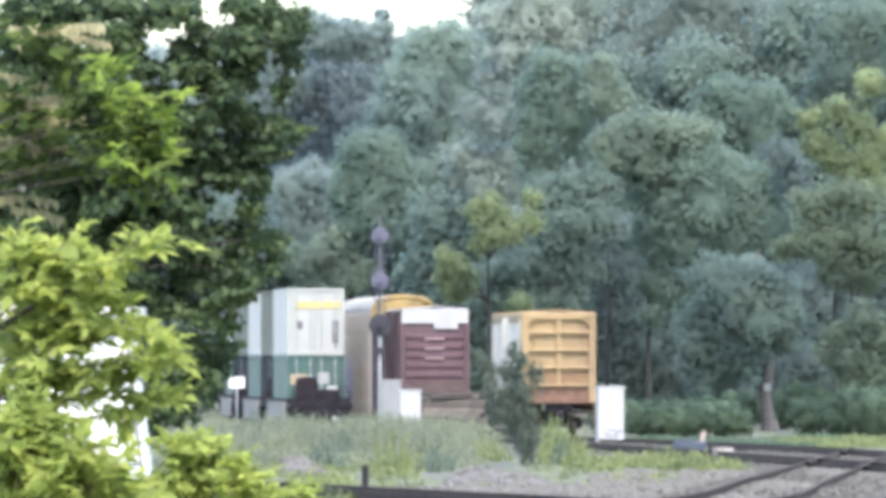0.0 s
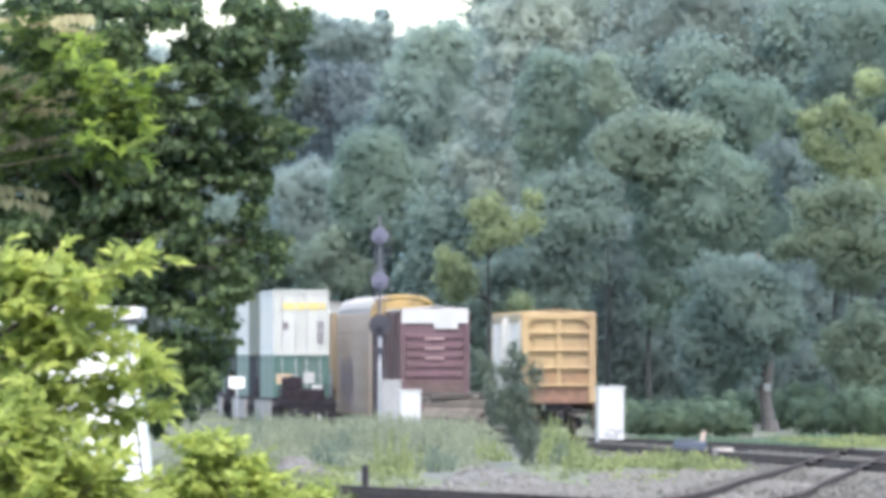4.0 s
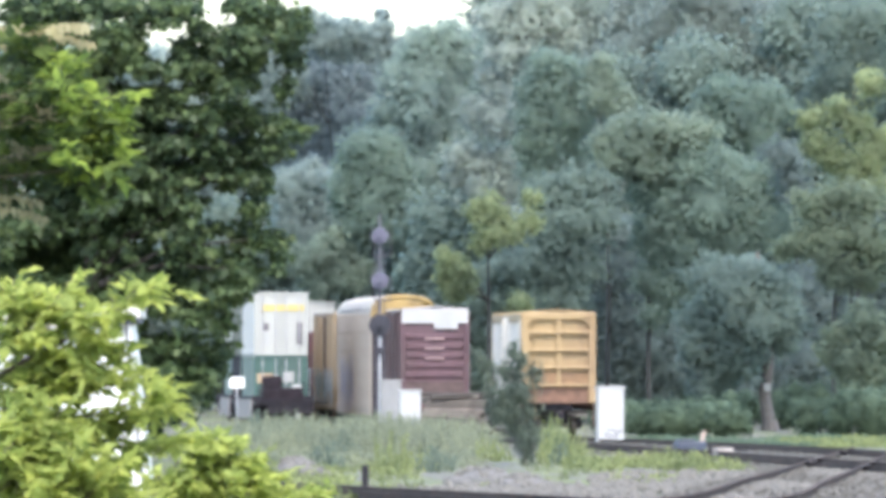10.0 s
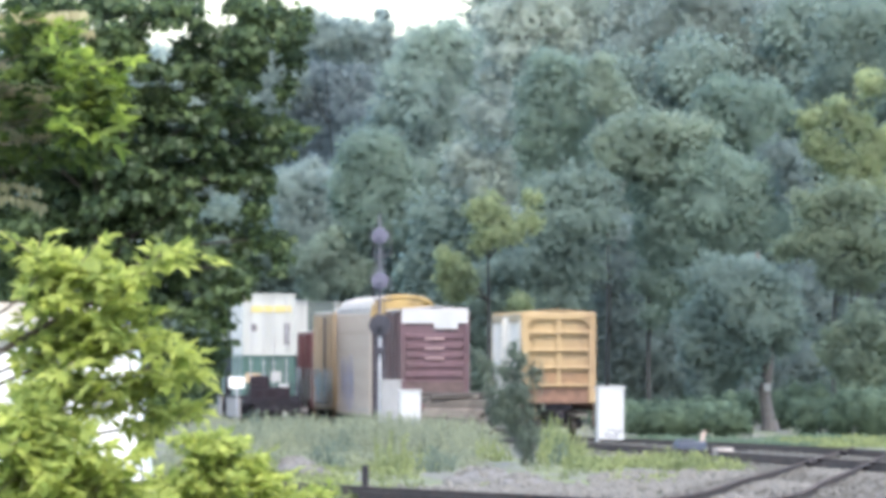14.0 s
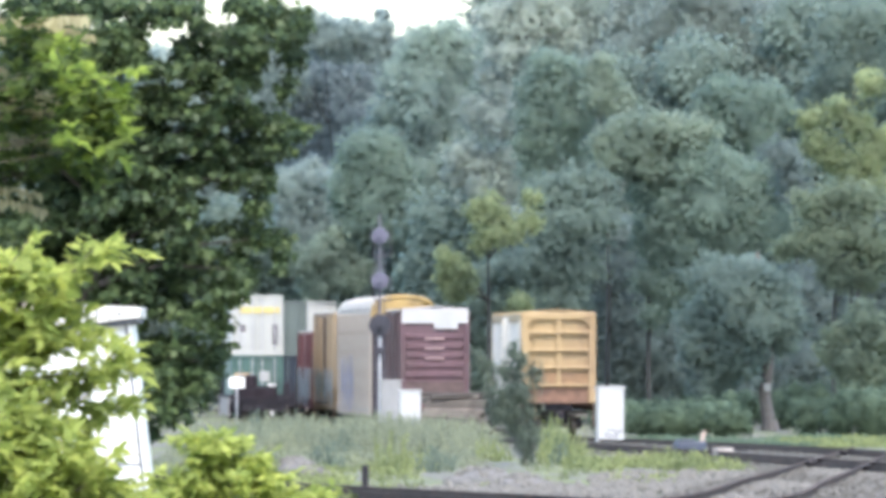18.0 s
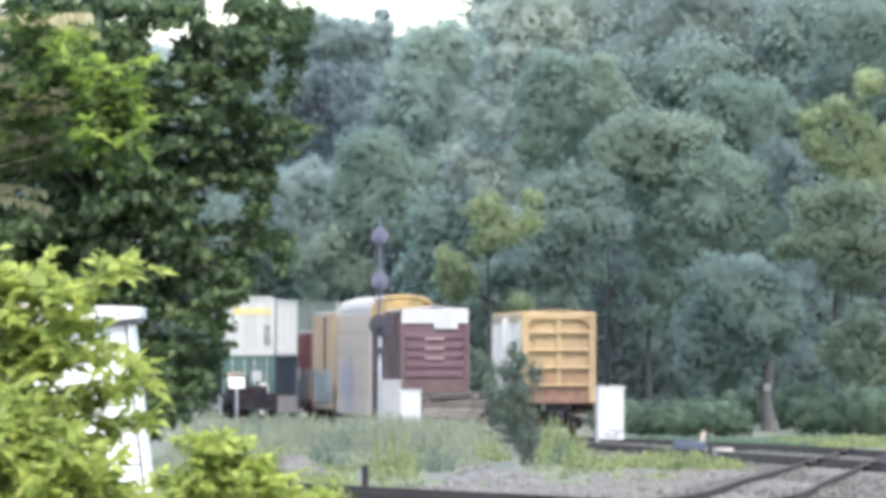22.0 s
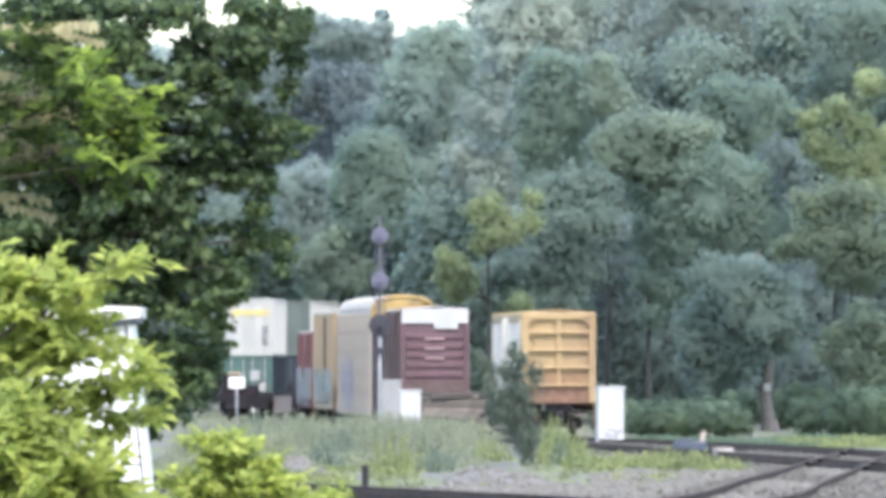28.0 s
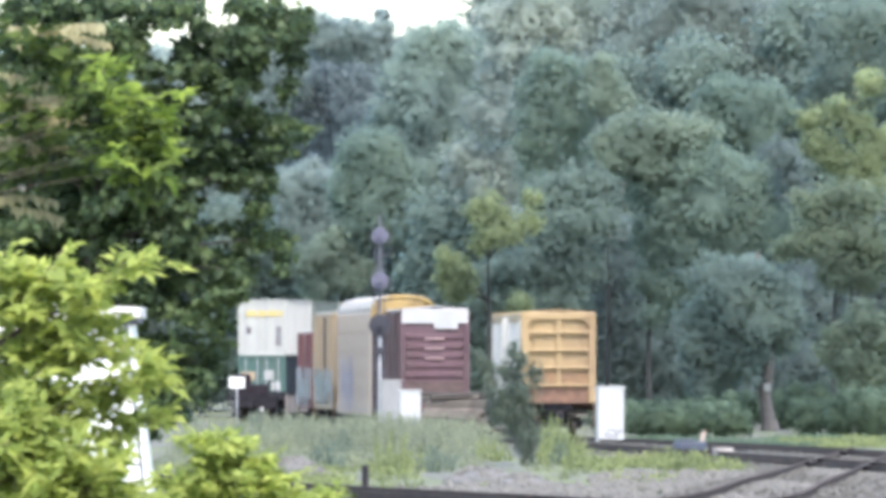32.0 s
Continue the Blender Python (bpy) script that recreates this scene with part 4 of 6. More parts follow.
def sign(x, y, w, h, ztop, label):
    s = tagged(new("track_sign"), label, "sign")
    s.location = (x, y, ground_z(y))
    part("post", rod(new_bm(), (0, 0, -0.2), (0, 0, ztop), 0.045, n=10), SILVER, s)
    part("board", box(new_bm(), (0, -0.06, ztop - h / 2 + 0.05), (w, 0.03, h), 0.008), WHITE, s, "blank white board")


sign(-8.56, 468, 0.66, 0.46, 2.61, "white blank board on a grey post beside the track")


def shed():
    s = tagged(new("shed"), "white painted shed with flaring wall and weathered fascia", "shed")
    y, g = 90, ground_z(90)
    s.location = (0, y, g)
    top, x_top, x_bot = 2.24, -2.49, -2.21
    bm = new_bm()
    pts = [(-6.5, 0, -0.3), (x_bot, 0, -0.3), (x_top, 0, top), (-6.5, 0, top)]
    a = [bm.verts.new(p) for p in pts]
    b = [bm.verts.new((p[0], 1.5, p[2])) for p in pts]
    bm.faces.new(a), bm.faces.new(b[::-1])
    for i in range(4):
        bm.faces.new((a[i], b[i], b[(i + 1) % 4], a[(i + 1) % 4]))
    part("wall", bm, WHITE, s)
    lean = math.atan2(x_bot - x_top, top + 0.3)
    turn = Matrix.Rotation(-lean, 4, "Y")
    mid = ((x_bot + x_top) / 2, -0.012, (top - 0.3) / 2)
    part("corner_board", box(new_bm(), (mid[0] - 0.018, mid[1], mid[2]), (0.032, 0.03, top + 0.3), 0.004, turn), WHITE, s)
    part("corner_joint", box(new_bm(), (mid[0] - 0.045, -0.004, mid[2]), (0.014, 0.016, top + 0.3), 0.0, turn), SHED_TRIM, s, "grey shadow joint beside the corner board")
    # the fascia deepens away from the corner; the strip under it is coloured as its shadow line
    def tapered(x0, x1, y0, y1, za, zb, ta, tb):
        bm = new_bm()
        ring = [[bm.verts.new(p) for p in ((x0, yy, za), (x1, yy, zb), (x1, yy, tb), (x0, yy, ta))] for yy in (y0, y1)]
        bm.faces.new(ring[0]), bm.faces.new(ring[1][::-1])
        for i in range(4):
            bm.faces.new((ring[0][i], ring[1][i], ring[1][(i + 1) % 4], ring[0][(i + 1) % 4]))
        bmesh.ops.recalc_face_normals(bm, faces=bm.faces[:])
        bmesh.ops.bevel(bm, geom=bm.edges[:], offset=0.008, segments=2, affect="EDGES", profile=0.5)
        return bm
    fascia = part("fascia", tapered(-6.5, -2.41, -0.1, 1.57, top - 0.48, top + 0.03, top + 0.25, top + 0.115), SHED_CAP, s, "weathered white fascia board with lichen stains")
    part("fascia_trim", tapered(-6.4, -2.43, -0.07, 1.5, top - 0.525, top - 0.012, top - 0.46, top + 0.035), SHED_TRIM, s, "blue-grey trim strip coloured as the shadow line under the fascia")
    for x, z, w, h in ((-3.0, top + 0.05, 0.08, 0.016), (-3.06, top + 0.07, 0.03, 0.02), (-2.76, top + 0.06, 0.012, 0.1), (-2.58, top + 0.06, 0.03, 0.018), (-2.66, top + 0.03, 0.02, 0.014), (-3.3, top + 0.08, 0.012, 0.16)):
        part("stain", box(new_bm(), (x, -0.102, z), (w, 0.008, h), 0.002, Matrix.Rotation(0.1, 4, "Y")), SHED_TRIM, fascia, "dark chipped patch")
    part("siding_joint", box(new_bm(), (-4.3, -0.003, 1.1), (3.9, 0.012, 0.012)), SHED_TRIM, s)


shed()


def small_lineside():
    m = tagged(new("switch_machine"), "blue-grey switch machine lying beside the rails", "switch machine")
    m.matrix_basis = pose(7.45, 340, rail_z(340) - 0.12, 0, 0, 15)
    part("housing", box(new_bm(), (0, 0, 0.16), (0.95, 0.5, 0.34), 0.07), BLUE_GREY, m)
    part("lid", box(new_bm(), (-0.15, 0, 0.36), (0.5, 0.46, 0.08), 0.03), BLUE_GREY, m)
    part("throw_rod", rod(new_bm(), (0.4, 0, 0.08), (1.8, 0, 0.08), 0.03), DARK_STEEL, m)
    f = tagged(new("switch_flag"), "faded orange switch marker on a short stand", "marker")
    f.matrix_basis = pose(8.9, 390, rail_z(390) - 0.2)
    part("stand", rod(new_bm(), (0, 0, -0.1), (0.06, 0, 0.25), 0.05, n=8), RUST, f)
    part("target", box(new_bm(), (0.08, 0, 0.38), (0.16, 0.03, 0.45), 0.01, Matrix.Rotation(0.25, 4, "Y")), ORANGE, f)
    b = tagged(new("concrete_block"), "pale concrete block between the rails", "block")
    b.matrix_basis = pose(7.95, 320, rail_z(320) - 0.12, 0, 0, 20)
    part("slab", box(new_bm(), (0, 0, 0.08), (0.5, 0.4, 0.28), 0.03), CONCRETE, b)
    p = tagged(new("marker_post"), "short dark marker post beside the rails", "post")
    p.matrix_basis = pose(-1.38, 200, ground_z(200))
    part("shaft", box(new_bm(), (0, 0, 0.2), (0.12, 0.12, 0.6), 0.015), DARK_STEEL, p)


small_lineside()


# ---- plants ----
def crown(parent, balls, kind, size, per_m2, seed, shape="diamond", lump=0.4, count=9, core=0.58, name="crown", spread=0.55, shell=0.3, inner=1.0, ragged=0.22):
    """Foliage over the clumps of a tree: dense small leaves, ragged at the edge, round an uneven inner mass."""
    rng = np.random.default_rng(seed)
    every = [(x, y, z, p * inner, q * inner, r * inner) for x, y, z, p, q, r in balls] + lumps(rng, balls, lump, count)
    pts, outs = over_balls(rng, every, per_m2, shell, ragged)
    v, n = leaves(rng, pts, outs, size, shape, 0.3, spread)
    ob = new(name, polys(name, [(v, n), (cores(rng, every, core), 3)], LEAF[kind]))
    ob.parent = parent
    return ob


def tree(name, base, balls, kind, size, per_m2, r0, label, shape="diamond", bark=None, group="trees of the wood", seed=1, category="tree", lump=0.4, count=9, core=0.58):
    t = tagged(new(name), label, category, group=group)
    t.location = base
    part("trunk", limbs(new_bm(), random.Random(seed), (0, 0, 0), balls, r0), bark or BARK, t)
    crown(t, balls, kind, size, per_m2, seed, shape, lump, count, core, spread=0.45, shell=0.6, ragged=0.4)
    return t


def crown_balls(seed, height, radius, low, n=12, lean=(0, 0)):
    """Clumps that make one tree's crown, from `low` to `height`."""
    r = random.Random(seed)
    out = []
    for i in range(n):
        f = (i + 0.5) / n
        z = low + (height - low) * f * 0.93
        wide = radius * (0.35 + 0.65 * math.sin(math.pi * min(1, f * 0.8 + 0.16))) * 0.66
        a = i * 2.4 + r.uniform(-0.4, 0.4)
        k = r.uniform(0.7, 1.2)
        out.append((math.cos(a) * wide + lean[0], math.sin(a) * wide + lean[1], z, radius * 0.42 * k, radius * 0.42 * k, radius * 0.36 * k))
    out.append((lean[0], lean[1], height - radius * 0.33, radius * 0.36, radius * 0.36, radius * 0.33))
    return out


LABELS = {"forest": "broad green tree at the edge of the wood", "mid": "green tree in the middle of the wood, haze put into its leaf colour", "forest_pale": "pale green tree in the wood, its sunlit tone put into the leaf colour", "forest_grey": "tall grey-green tree with pale limbs in the wood",
          "cottonwood": "tall silvery grey cottonwood in the wood", "yellowing": "yellow-green young tree before the wood", "yellow_dull": "dull yellow-green tree before the wood",
          "far": "blue-green tree deep in the wood, haze put into its leaf colour", "far_dark": "dark tree deep in the wood, bluish haze put into its leaf colour", "forest_dark": "dark green tree of the wood with shade in its leaf colour", "deep": "dark slate-green undergrowth tree, the wood's shade put into its leaf colour"}
wood_count = 0


def unit_rows(v):
    return v / (np.linalg.norm(v, axis=1, keepdims=True) + 1e-6)


def wood_tree(x, y, kind, clumps, leaf=0.2, density=17.5, bark=None, r0=0.15, top=None, name="forest_tree"):
    """A tree of the wood; clumps of foliage as (metres to the side, height, radius), rounded out before and behind the trunk."""
    global wood_count
    wood_count += 1
    rng = np.random.default_rng(300 + wood_count)
    wide = max(abs(u) + r for u, z, r in clumps)
    leaf, r0 = (leaf * 1.3, r0 * 0.5) if y > 700 and leaf < 0.25 else (leaf, r0)
    t = tagged(new(name), LABELS.get(kind, ""), "tree", group="trees of the wood")
    t.location = (x, y, -0.3)
    front, back = [], []
    for u, z, r in clumps:
        deep = 0.75 * wide * math.sqrt(max(0.0, 1 - (u / wide) ** 2)) * rng.uniform(0.55, 1.0)
        front.append((u, -deep, z, r * 1.2, r * 1.2, r * 1.1))
        back.append((u * 0.85, deep, z + rng.uniform(-0.5, 0.5), r * 1.2, r * 1.2, r * 1.1))
    balls = front + back
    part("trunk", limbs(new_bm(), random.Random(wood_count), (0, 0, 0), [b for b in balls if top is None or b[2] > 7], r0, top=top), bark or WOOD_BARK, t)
    clusters = [(a, b, c, p * 0.85, q * 0.85, r * 0.85) for a, b, c, p, q, r in front] + lumps(rng, front, 0.38, 11) + lumps(rng, [(a, b, c, p * 1.22, q * 1.22, r * 1.22) for a, b, c, p, q, r in front], 0.13, 16)
    pts, outs = over_balls(rng, clusters, density, 0.5, 0.5)
    rear, rear_out = over_balls(rng, back + lumps(rng, back, 0.44, 3), density * 0.12, 0.4, 0.3)
    pts, outs = np.concatenate([pts, rear]), np.concatenate([outs, rear_out])
    mids = np.array(front)
    i, j = rng.integers(0, len(front), (2, int(len(pts) * 0.5)))
    near = np.linalg.norm(mids[i, :3] - mids[j, :3], axis=1) < 1.5 * (mids[i, 3] + mids[j, 3])
    i, j = i[near], j[near]
    f = rng.random((len(i), 1))
    span = mids[i] * (1 - f) + mids[j] * f
    way = unit_rows(rng.normal(0, 1, (len(i), 3)) + np.array((0, -0.8, 0.3)))
    pts, outs = np.concatenate([pts, span[:, :3] + way * span[:, 3:4] * rng.uniform(0.3, 1.15, (len(i), 1))]), np.concatenate([outs, way])
    v, n = leaves(rng, pts, outs, leaf, "diamond", 0.3, 0.4)
    mid = np.array((0.0, 0.0, sum(c[1] for c in clumps) / len(clumps)))
    facing = unit_rows(outs * 0.5 + unit_rows((pts - mid) * np.array((1, 1, 0.6))) * 0.5 + np.array((0, -0.1, 0.15)) + rng.normal(0, 0.2, outs.shape))
    inner = cores(rng, balls, 0.66)
    middles = np.repeat(np.array(balls)[:, :3], len(ICO) * 3, axis=0)
    ob = new("crown", polys("crown", [(v, n), (inner, 3)], LEAF[kind], np.concatenate([np.repeat(facing, n, axis=0), unit_rows(inner - middles)])))
    ob.parent = t
    return t


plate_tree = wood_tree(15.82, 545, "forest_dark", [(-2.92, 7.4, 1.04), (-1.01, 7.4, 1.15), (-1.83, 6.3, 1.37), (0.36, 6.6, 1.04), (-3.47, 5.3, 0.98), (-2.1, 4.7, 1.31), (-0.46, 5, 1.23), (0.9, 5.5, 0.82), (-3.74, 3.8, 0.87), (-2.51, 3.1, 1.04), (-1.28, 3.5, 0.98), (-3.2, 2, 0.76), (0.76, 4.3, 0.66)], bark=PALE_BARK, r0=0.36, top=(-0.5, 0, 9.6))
wood_tree(12.96, 580, "forest", [(-2.33, 13.2, 1.22), (-0.58, 13.2, 1.34), (1.16, 13.2, 1.4), (-1.45, 11.5, 1.51), (0.58, 11.2, 1.63), (2.62, 12.1, 1.45), (-2.33, 9.7, 1.22), (-0.58, 9.1, 1.51), (1.74, 9.4, 1.57), (3.78, 10.3, 1.34), (-2.33, 7.4, 0.99), (-1.16, 6.8, 1.16), (-2.03, 5.7, 0.81), (4.07, 12.3, 0.99), (4.94, 9.1, 1.1)])
wood_tree(10.58, 577, "forest_pale", [(-1.45, 15, 0.98), (-0.14, 15.3, 1.04), (1.16, 15, 0.98), (2.6, 14.9, 0.93), (-2.54, 14.4, 0.69), (-1.68, 13.6, 0.93), (-0.43, 14.2, 0.87), (-0.14, 13.2, 0.75), (1.88, 14.3, 0.87)])
wood_tree(16.2, 592, "forest", [(-0.3, 16.4, 0.89), (0.59, 17.2, 0.89), (1.25, 16.4, 0.83), (-0.89, 15.5, 0.89), (0.3, 15.2, 1.01), (-2.37, 16.7, 0.89), (-1.72, 17.6, 0.89), (-2.08, 15.6, 0.89)])
wood_tree(16.55, 640, "forest_grey", [(-5.77, 20.6, 1.6), (-3.85, 21.9, 1.6), (-4.49, 18.7, 1.48), (-2.25, 20.3, 1.76), (-0.32, 22.2, 1.76), (0, 19.4, 1.48), (1.6, 21, 1.76), (3.21, 22.6, 1.76), (3.21, 19.4, 1.6), (4.49, 20.6, 1.6), (-2.57, 23.2, 1.6), (-6.41, 18.4, 1.28)])
wood_tree(22.13, 600, "forest_dark", [(-1.2, 20.8, 1.35), (0, 19.9, 1.35), (0.9, 21.4, 1.35), (-1.2, 18.7, 1.2), (0.3, 17.5, 1.2), (1.2, 18.7, 1.2), (-1.95, 17.5, 1.02)])
wood_tree(19.19, 531, "yellowing", [(-2, 14.7, 0.59), (-0.67, 15.1, 0.59), (0.27, 14.5, 0.67), (-1.73, 13.5, 0.61), (-0.93, 13.1, 0.67), (0.93, 12.8, 0.8), (1.52, 13.7, 0.67), (0.93, 16.3, 0.67), (1.06, 11.6, 0.75), (-0.13, 12.3, 0.61)])
wood_tree(18.36, 528, "yellow_dull", [(-1.01, 10.5, 0.87), (0.32, 11, 0.82), (1.38, 10.8, 0.85), (-1.53, 8.9, 0.77), (-2.46, 8.6, 0.53), (-0.21, 8.9, 0.95), (1.11, 9.2, 0.9), (0.05, 7.3, 0.85), (1.38, 7.3, 0.9), (1.91, 8.6, 0.79)])
wood_tree(19.25, 522, "yellow_dull", [(-1.05, 4.5, 0.65), (0.13, 5.3, 0.76), (0.92, 4.4, 0.78), (-1.57, 3.7, 0.52), (-0.52, 3.3, 0.84), (0.65, 2.8, 0.89), (-0.26, 2, 0.78)])
wood_tree(5.94, 590, "forest", [(-0.74, 18.7, 0.89), (0.44, 18.6, 0.83), (-1.33, 17.4, 0.89), (0, 17.2, 1.01), (1.33, 17.8, 0.83), (-1.03, 15.9, 1.01), (0.44, 15.8, 1.06), (1.33, 16, 0.77), (-1.63, 14.6, 0.77), (-0.15, 14.1, 1.06), (1.03, 14, 0.89), (-1.03, 13.1, 0.89)])
wood_tree(8.53, 585, "forest_pale", [(-0.73, 18.3, 0.67), (-0.29, 18.8, 0.56), (0.15, 17.7, 0.67), (-0.59, 17, 0.67), (1.03, 16.8, 0.67), (0.38, 16.4, 0.65)])
wood_tree(3.52, 605, "cottonwood", [(-0.61, 21.5, 1.09), (0.91, 21.2, 1.33), (2.43, 21.5, 1.39), (3.94, 21.2, 1.39), (0, 19.7, 1.03), (1.52, 20, 1.03), (-0.91, 18.5, 0.91), (0, 17.7, 0.85), (-1.67, 16.5, 0.97), (-0.55, 16.2, 1.03), (-2.58, 14.4, 0.79), (-1.52, 13.9, 1.03), (0, 14.2, 0.79), (-2.73, 13.3, 0.79), (-1.52, 12.6, 1.09), (0, 12.6, 1.03), (0.91, 22.4, 1.21), (4.24, 22.6, 1.36), (3.03, 20.2, 0.91)])
wood_tree(-0.94, 650, "mid", [(2.12, 21.6, 1.11), (1.14, 21.8, 1.04), (-0.16, 21.7, 0.98), (-0.81, 20.7, 1.04), (0.81, 20.3, 1.3), (2.44, 20.2, 1.04), (-1.79, 19.6, 0.98), (-0.16, 19, 1.37), (1.47, 18.6, 1.17), (-2.12, 17.7, 0.98), (-0.49, 17.2, 1.37), (1.14, 16.8, 1.24), (-2.93, 16.9, 0.65), (-1.14, 15.7, 1.17), (0.49, 15.4, 1.24)])
wood_tree(-3.98, 640, "forest", [(-0.64, 15.5, 1.09), (0.64, 15.3, 1.09), (-1.28, 14.2, 0.96), (0, 13.9, 1.22), (1.28, 14.2, 1.09), (-1.6, 12.8, 1.09), (0, 12.1, 1.35), (1.6, 12.6, 1.22), (-0.64, 11, 1.09), (0.96, 10.7, 1.15)])
wood_tree(-1.1, 645, "forest_dark", [(0, 13.7, 1.29), (1.29, 12.4, 1.29), (-0.32, 11.4, 1.29), (0.97, 10.1, 1.29), (-0.97, 9.8, 1.29), (0.32, 8.5, 1.16), (-1.62, 8.5, 1.1), (1.62, 14.3, 0.97)])
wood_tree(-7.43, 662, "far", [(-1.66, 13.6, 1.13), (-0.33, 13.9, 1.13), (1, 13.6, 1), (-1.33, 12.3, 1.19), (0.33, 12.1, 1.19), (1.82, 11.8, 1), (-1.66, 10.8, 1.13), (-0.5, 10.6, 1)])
wood_tree(-6.7, 640, "forest_pale", [(0.64, 10.2, 0.74), (-0.16, 9.6, 0.87), (1.12, 9.3, 0.8), (0.32, 8.5, 0.96), (-1.12, 8.8, 0.9), (1.44, 8.1, 0.77), (-0.48, 7.4, 0.96), (-2.02, 9.3, 0.83), (2.41, 8.5, 0.77)])
wood_tree(2.42, 562, "yellowing", [(-0.84, 10.7, 0.56), (-0.14, 11.1, 0.62), (0.42, 10.5, 0.56), (0, 9.7, 0.68), (1.13, 9.8, 0.68), (1.97, 10.2, 0.51), (2.11, 11.4, 0.45), (-0.56, 9.2, 0.48), (-2.25, 8.4, 0.62), (-1.55, 7.8, 0.56), (-2.39, 7.6, 0.45), (-1.97, 6.9, 0.56), (-1.13, 7.1, 0.45), (1.41, 6.2, 0.62)])
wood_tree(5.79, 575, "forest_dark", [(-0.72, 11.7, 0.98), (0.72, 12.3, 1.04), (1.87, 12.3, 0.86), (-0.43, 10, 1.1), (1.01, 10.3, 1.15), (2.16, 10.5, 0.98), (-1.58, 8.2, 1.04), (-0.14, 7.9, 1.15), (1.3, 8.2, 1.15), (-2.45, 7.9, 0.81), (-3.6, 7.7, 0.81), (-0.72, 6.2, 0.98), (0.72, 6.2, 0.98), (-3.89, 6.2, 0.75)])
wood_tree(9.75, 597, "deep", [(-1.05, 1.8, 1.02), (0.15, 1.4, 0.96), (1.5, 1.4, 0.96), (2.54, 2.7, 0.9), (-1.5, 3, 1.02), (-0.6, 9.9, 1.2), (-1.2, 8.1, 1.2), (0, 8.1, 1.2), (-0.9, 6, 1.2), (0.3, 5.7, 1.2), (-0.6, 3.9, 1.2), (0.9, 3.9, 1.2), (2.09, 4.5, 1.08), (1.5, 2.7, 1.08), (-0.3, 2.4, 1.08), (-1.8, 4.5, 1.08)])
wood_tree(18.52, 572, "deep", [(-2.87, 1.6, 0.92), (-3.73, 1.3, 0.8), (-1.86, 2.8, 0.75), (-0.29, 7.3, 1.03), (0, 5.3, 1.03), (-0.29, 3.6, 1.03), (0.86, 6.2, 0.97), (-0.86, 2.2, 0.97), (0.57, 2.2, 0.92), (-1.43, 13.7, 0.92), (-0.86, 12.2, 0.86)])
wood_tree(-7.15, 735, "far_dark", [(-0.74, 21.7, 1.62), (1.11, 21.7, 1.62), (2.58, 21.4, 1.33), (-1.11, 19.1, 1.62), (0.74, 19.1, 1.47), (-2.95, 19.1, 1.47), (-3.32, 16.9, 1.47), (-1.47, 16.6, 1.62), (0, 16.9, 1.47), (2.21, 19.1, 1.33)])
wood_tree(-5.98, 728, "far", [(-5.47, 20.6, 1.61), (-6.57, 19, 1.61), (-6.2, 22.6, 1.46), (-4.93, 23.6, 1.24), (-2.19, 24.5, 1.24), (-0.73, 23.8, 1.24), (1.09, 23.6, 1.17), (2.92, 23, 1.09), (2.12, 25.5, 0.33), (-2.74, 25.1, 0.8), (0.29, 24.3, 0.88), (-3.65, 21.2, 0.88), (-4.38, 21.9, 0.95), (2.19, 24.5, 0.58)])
part("marker_plate", box(new_bm(), (-0.16, -0.36, 2.1), (0.34, 0.03, 0.4), 0.02), MARK_WHITE, plate_tree, "white plate nailed to the trunk")


def wood_row(y, x0, x1, step, low, high, radius, kinds, seed):
    """A row of trees behind, whose tops run from `low` at x0 to `high` at x1."""
    r = random.Random(seed)
    x = x0
    while x < x1:
        top = low + (high - low) * (x - x0) / (x1 - x0) + r.uniform(-1.2, 1.2)
        wide = radius * r.uniform(0.85, 1.15)
        clumps = [(b[0], b[2], b[3] * 0.95) for b in crown_balls(seed * 100 + int(x * 7), top, wide, 1.5, 13)]
        wood_tree(x, y + r.uniform(-6, 6), r.choice(kinds), clumps, 0.34, 4.2)
        x += step * r.uniform(0.85, 1.15)


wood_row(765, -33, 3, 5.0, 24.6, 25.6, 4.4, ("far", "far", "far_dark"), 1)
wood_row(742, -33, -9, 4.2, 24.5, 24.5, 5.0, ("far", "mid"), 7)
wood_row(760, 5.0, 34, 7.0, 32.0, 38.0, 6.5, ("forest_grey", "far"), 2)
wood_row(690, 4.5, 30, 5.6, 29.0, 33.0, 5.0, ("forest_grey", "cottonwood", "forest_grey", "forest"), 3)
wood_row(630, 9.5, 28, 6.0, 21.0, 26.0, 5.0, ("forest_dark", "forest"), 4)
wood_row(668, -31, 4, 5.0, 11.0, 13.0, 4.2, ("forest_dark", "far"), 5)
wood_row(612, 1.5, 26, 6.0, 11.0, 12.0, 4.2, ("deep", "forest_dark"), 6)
SHRUBS = [(9.6, 500, 1.2, 1.6), (11.3, 503, 1.5, 2.0), (12.5, 498, 1.4, 1.4), (8.0, 520, 1.4, 2.0), (16.9, 505, 1.9, 1.6), (18.7, 500, 2.2, 2.2), (21.0, 505, 2.4, 2.4), (10.4, 525, 1.7, 2.2), (17.5, 530, 2.8, 2.0), (14.4, 552, 2.1, 1.9), (12.9, 540, 1.7, 1.8), (16.6, 554, 2.2, 1.8)]
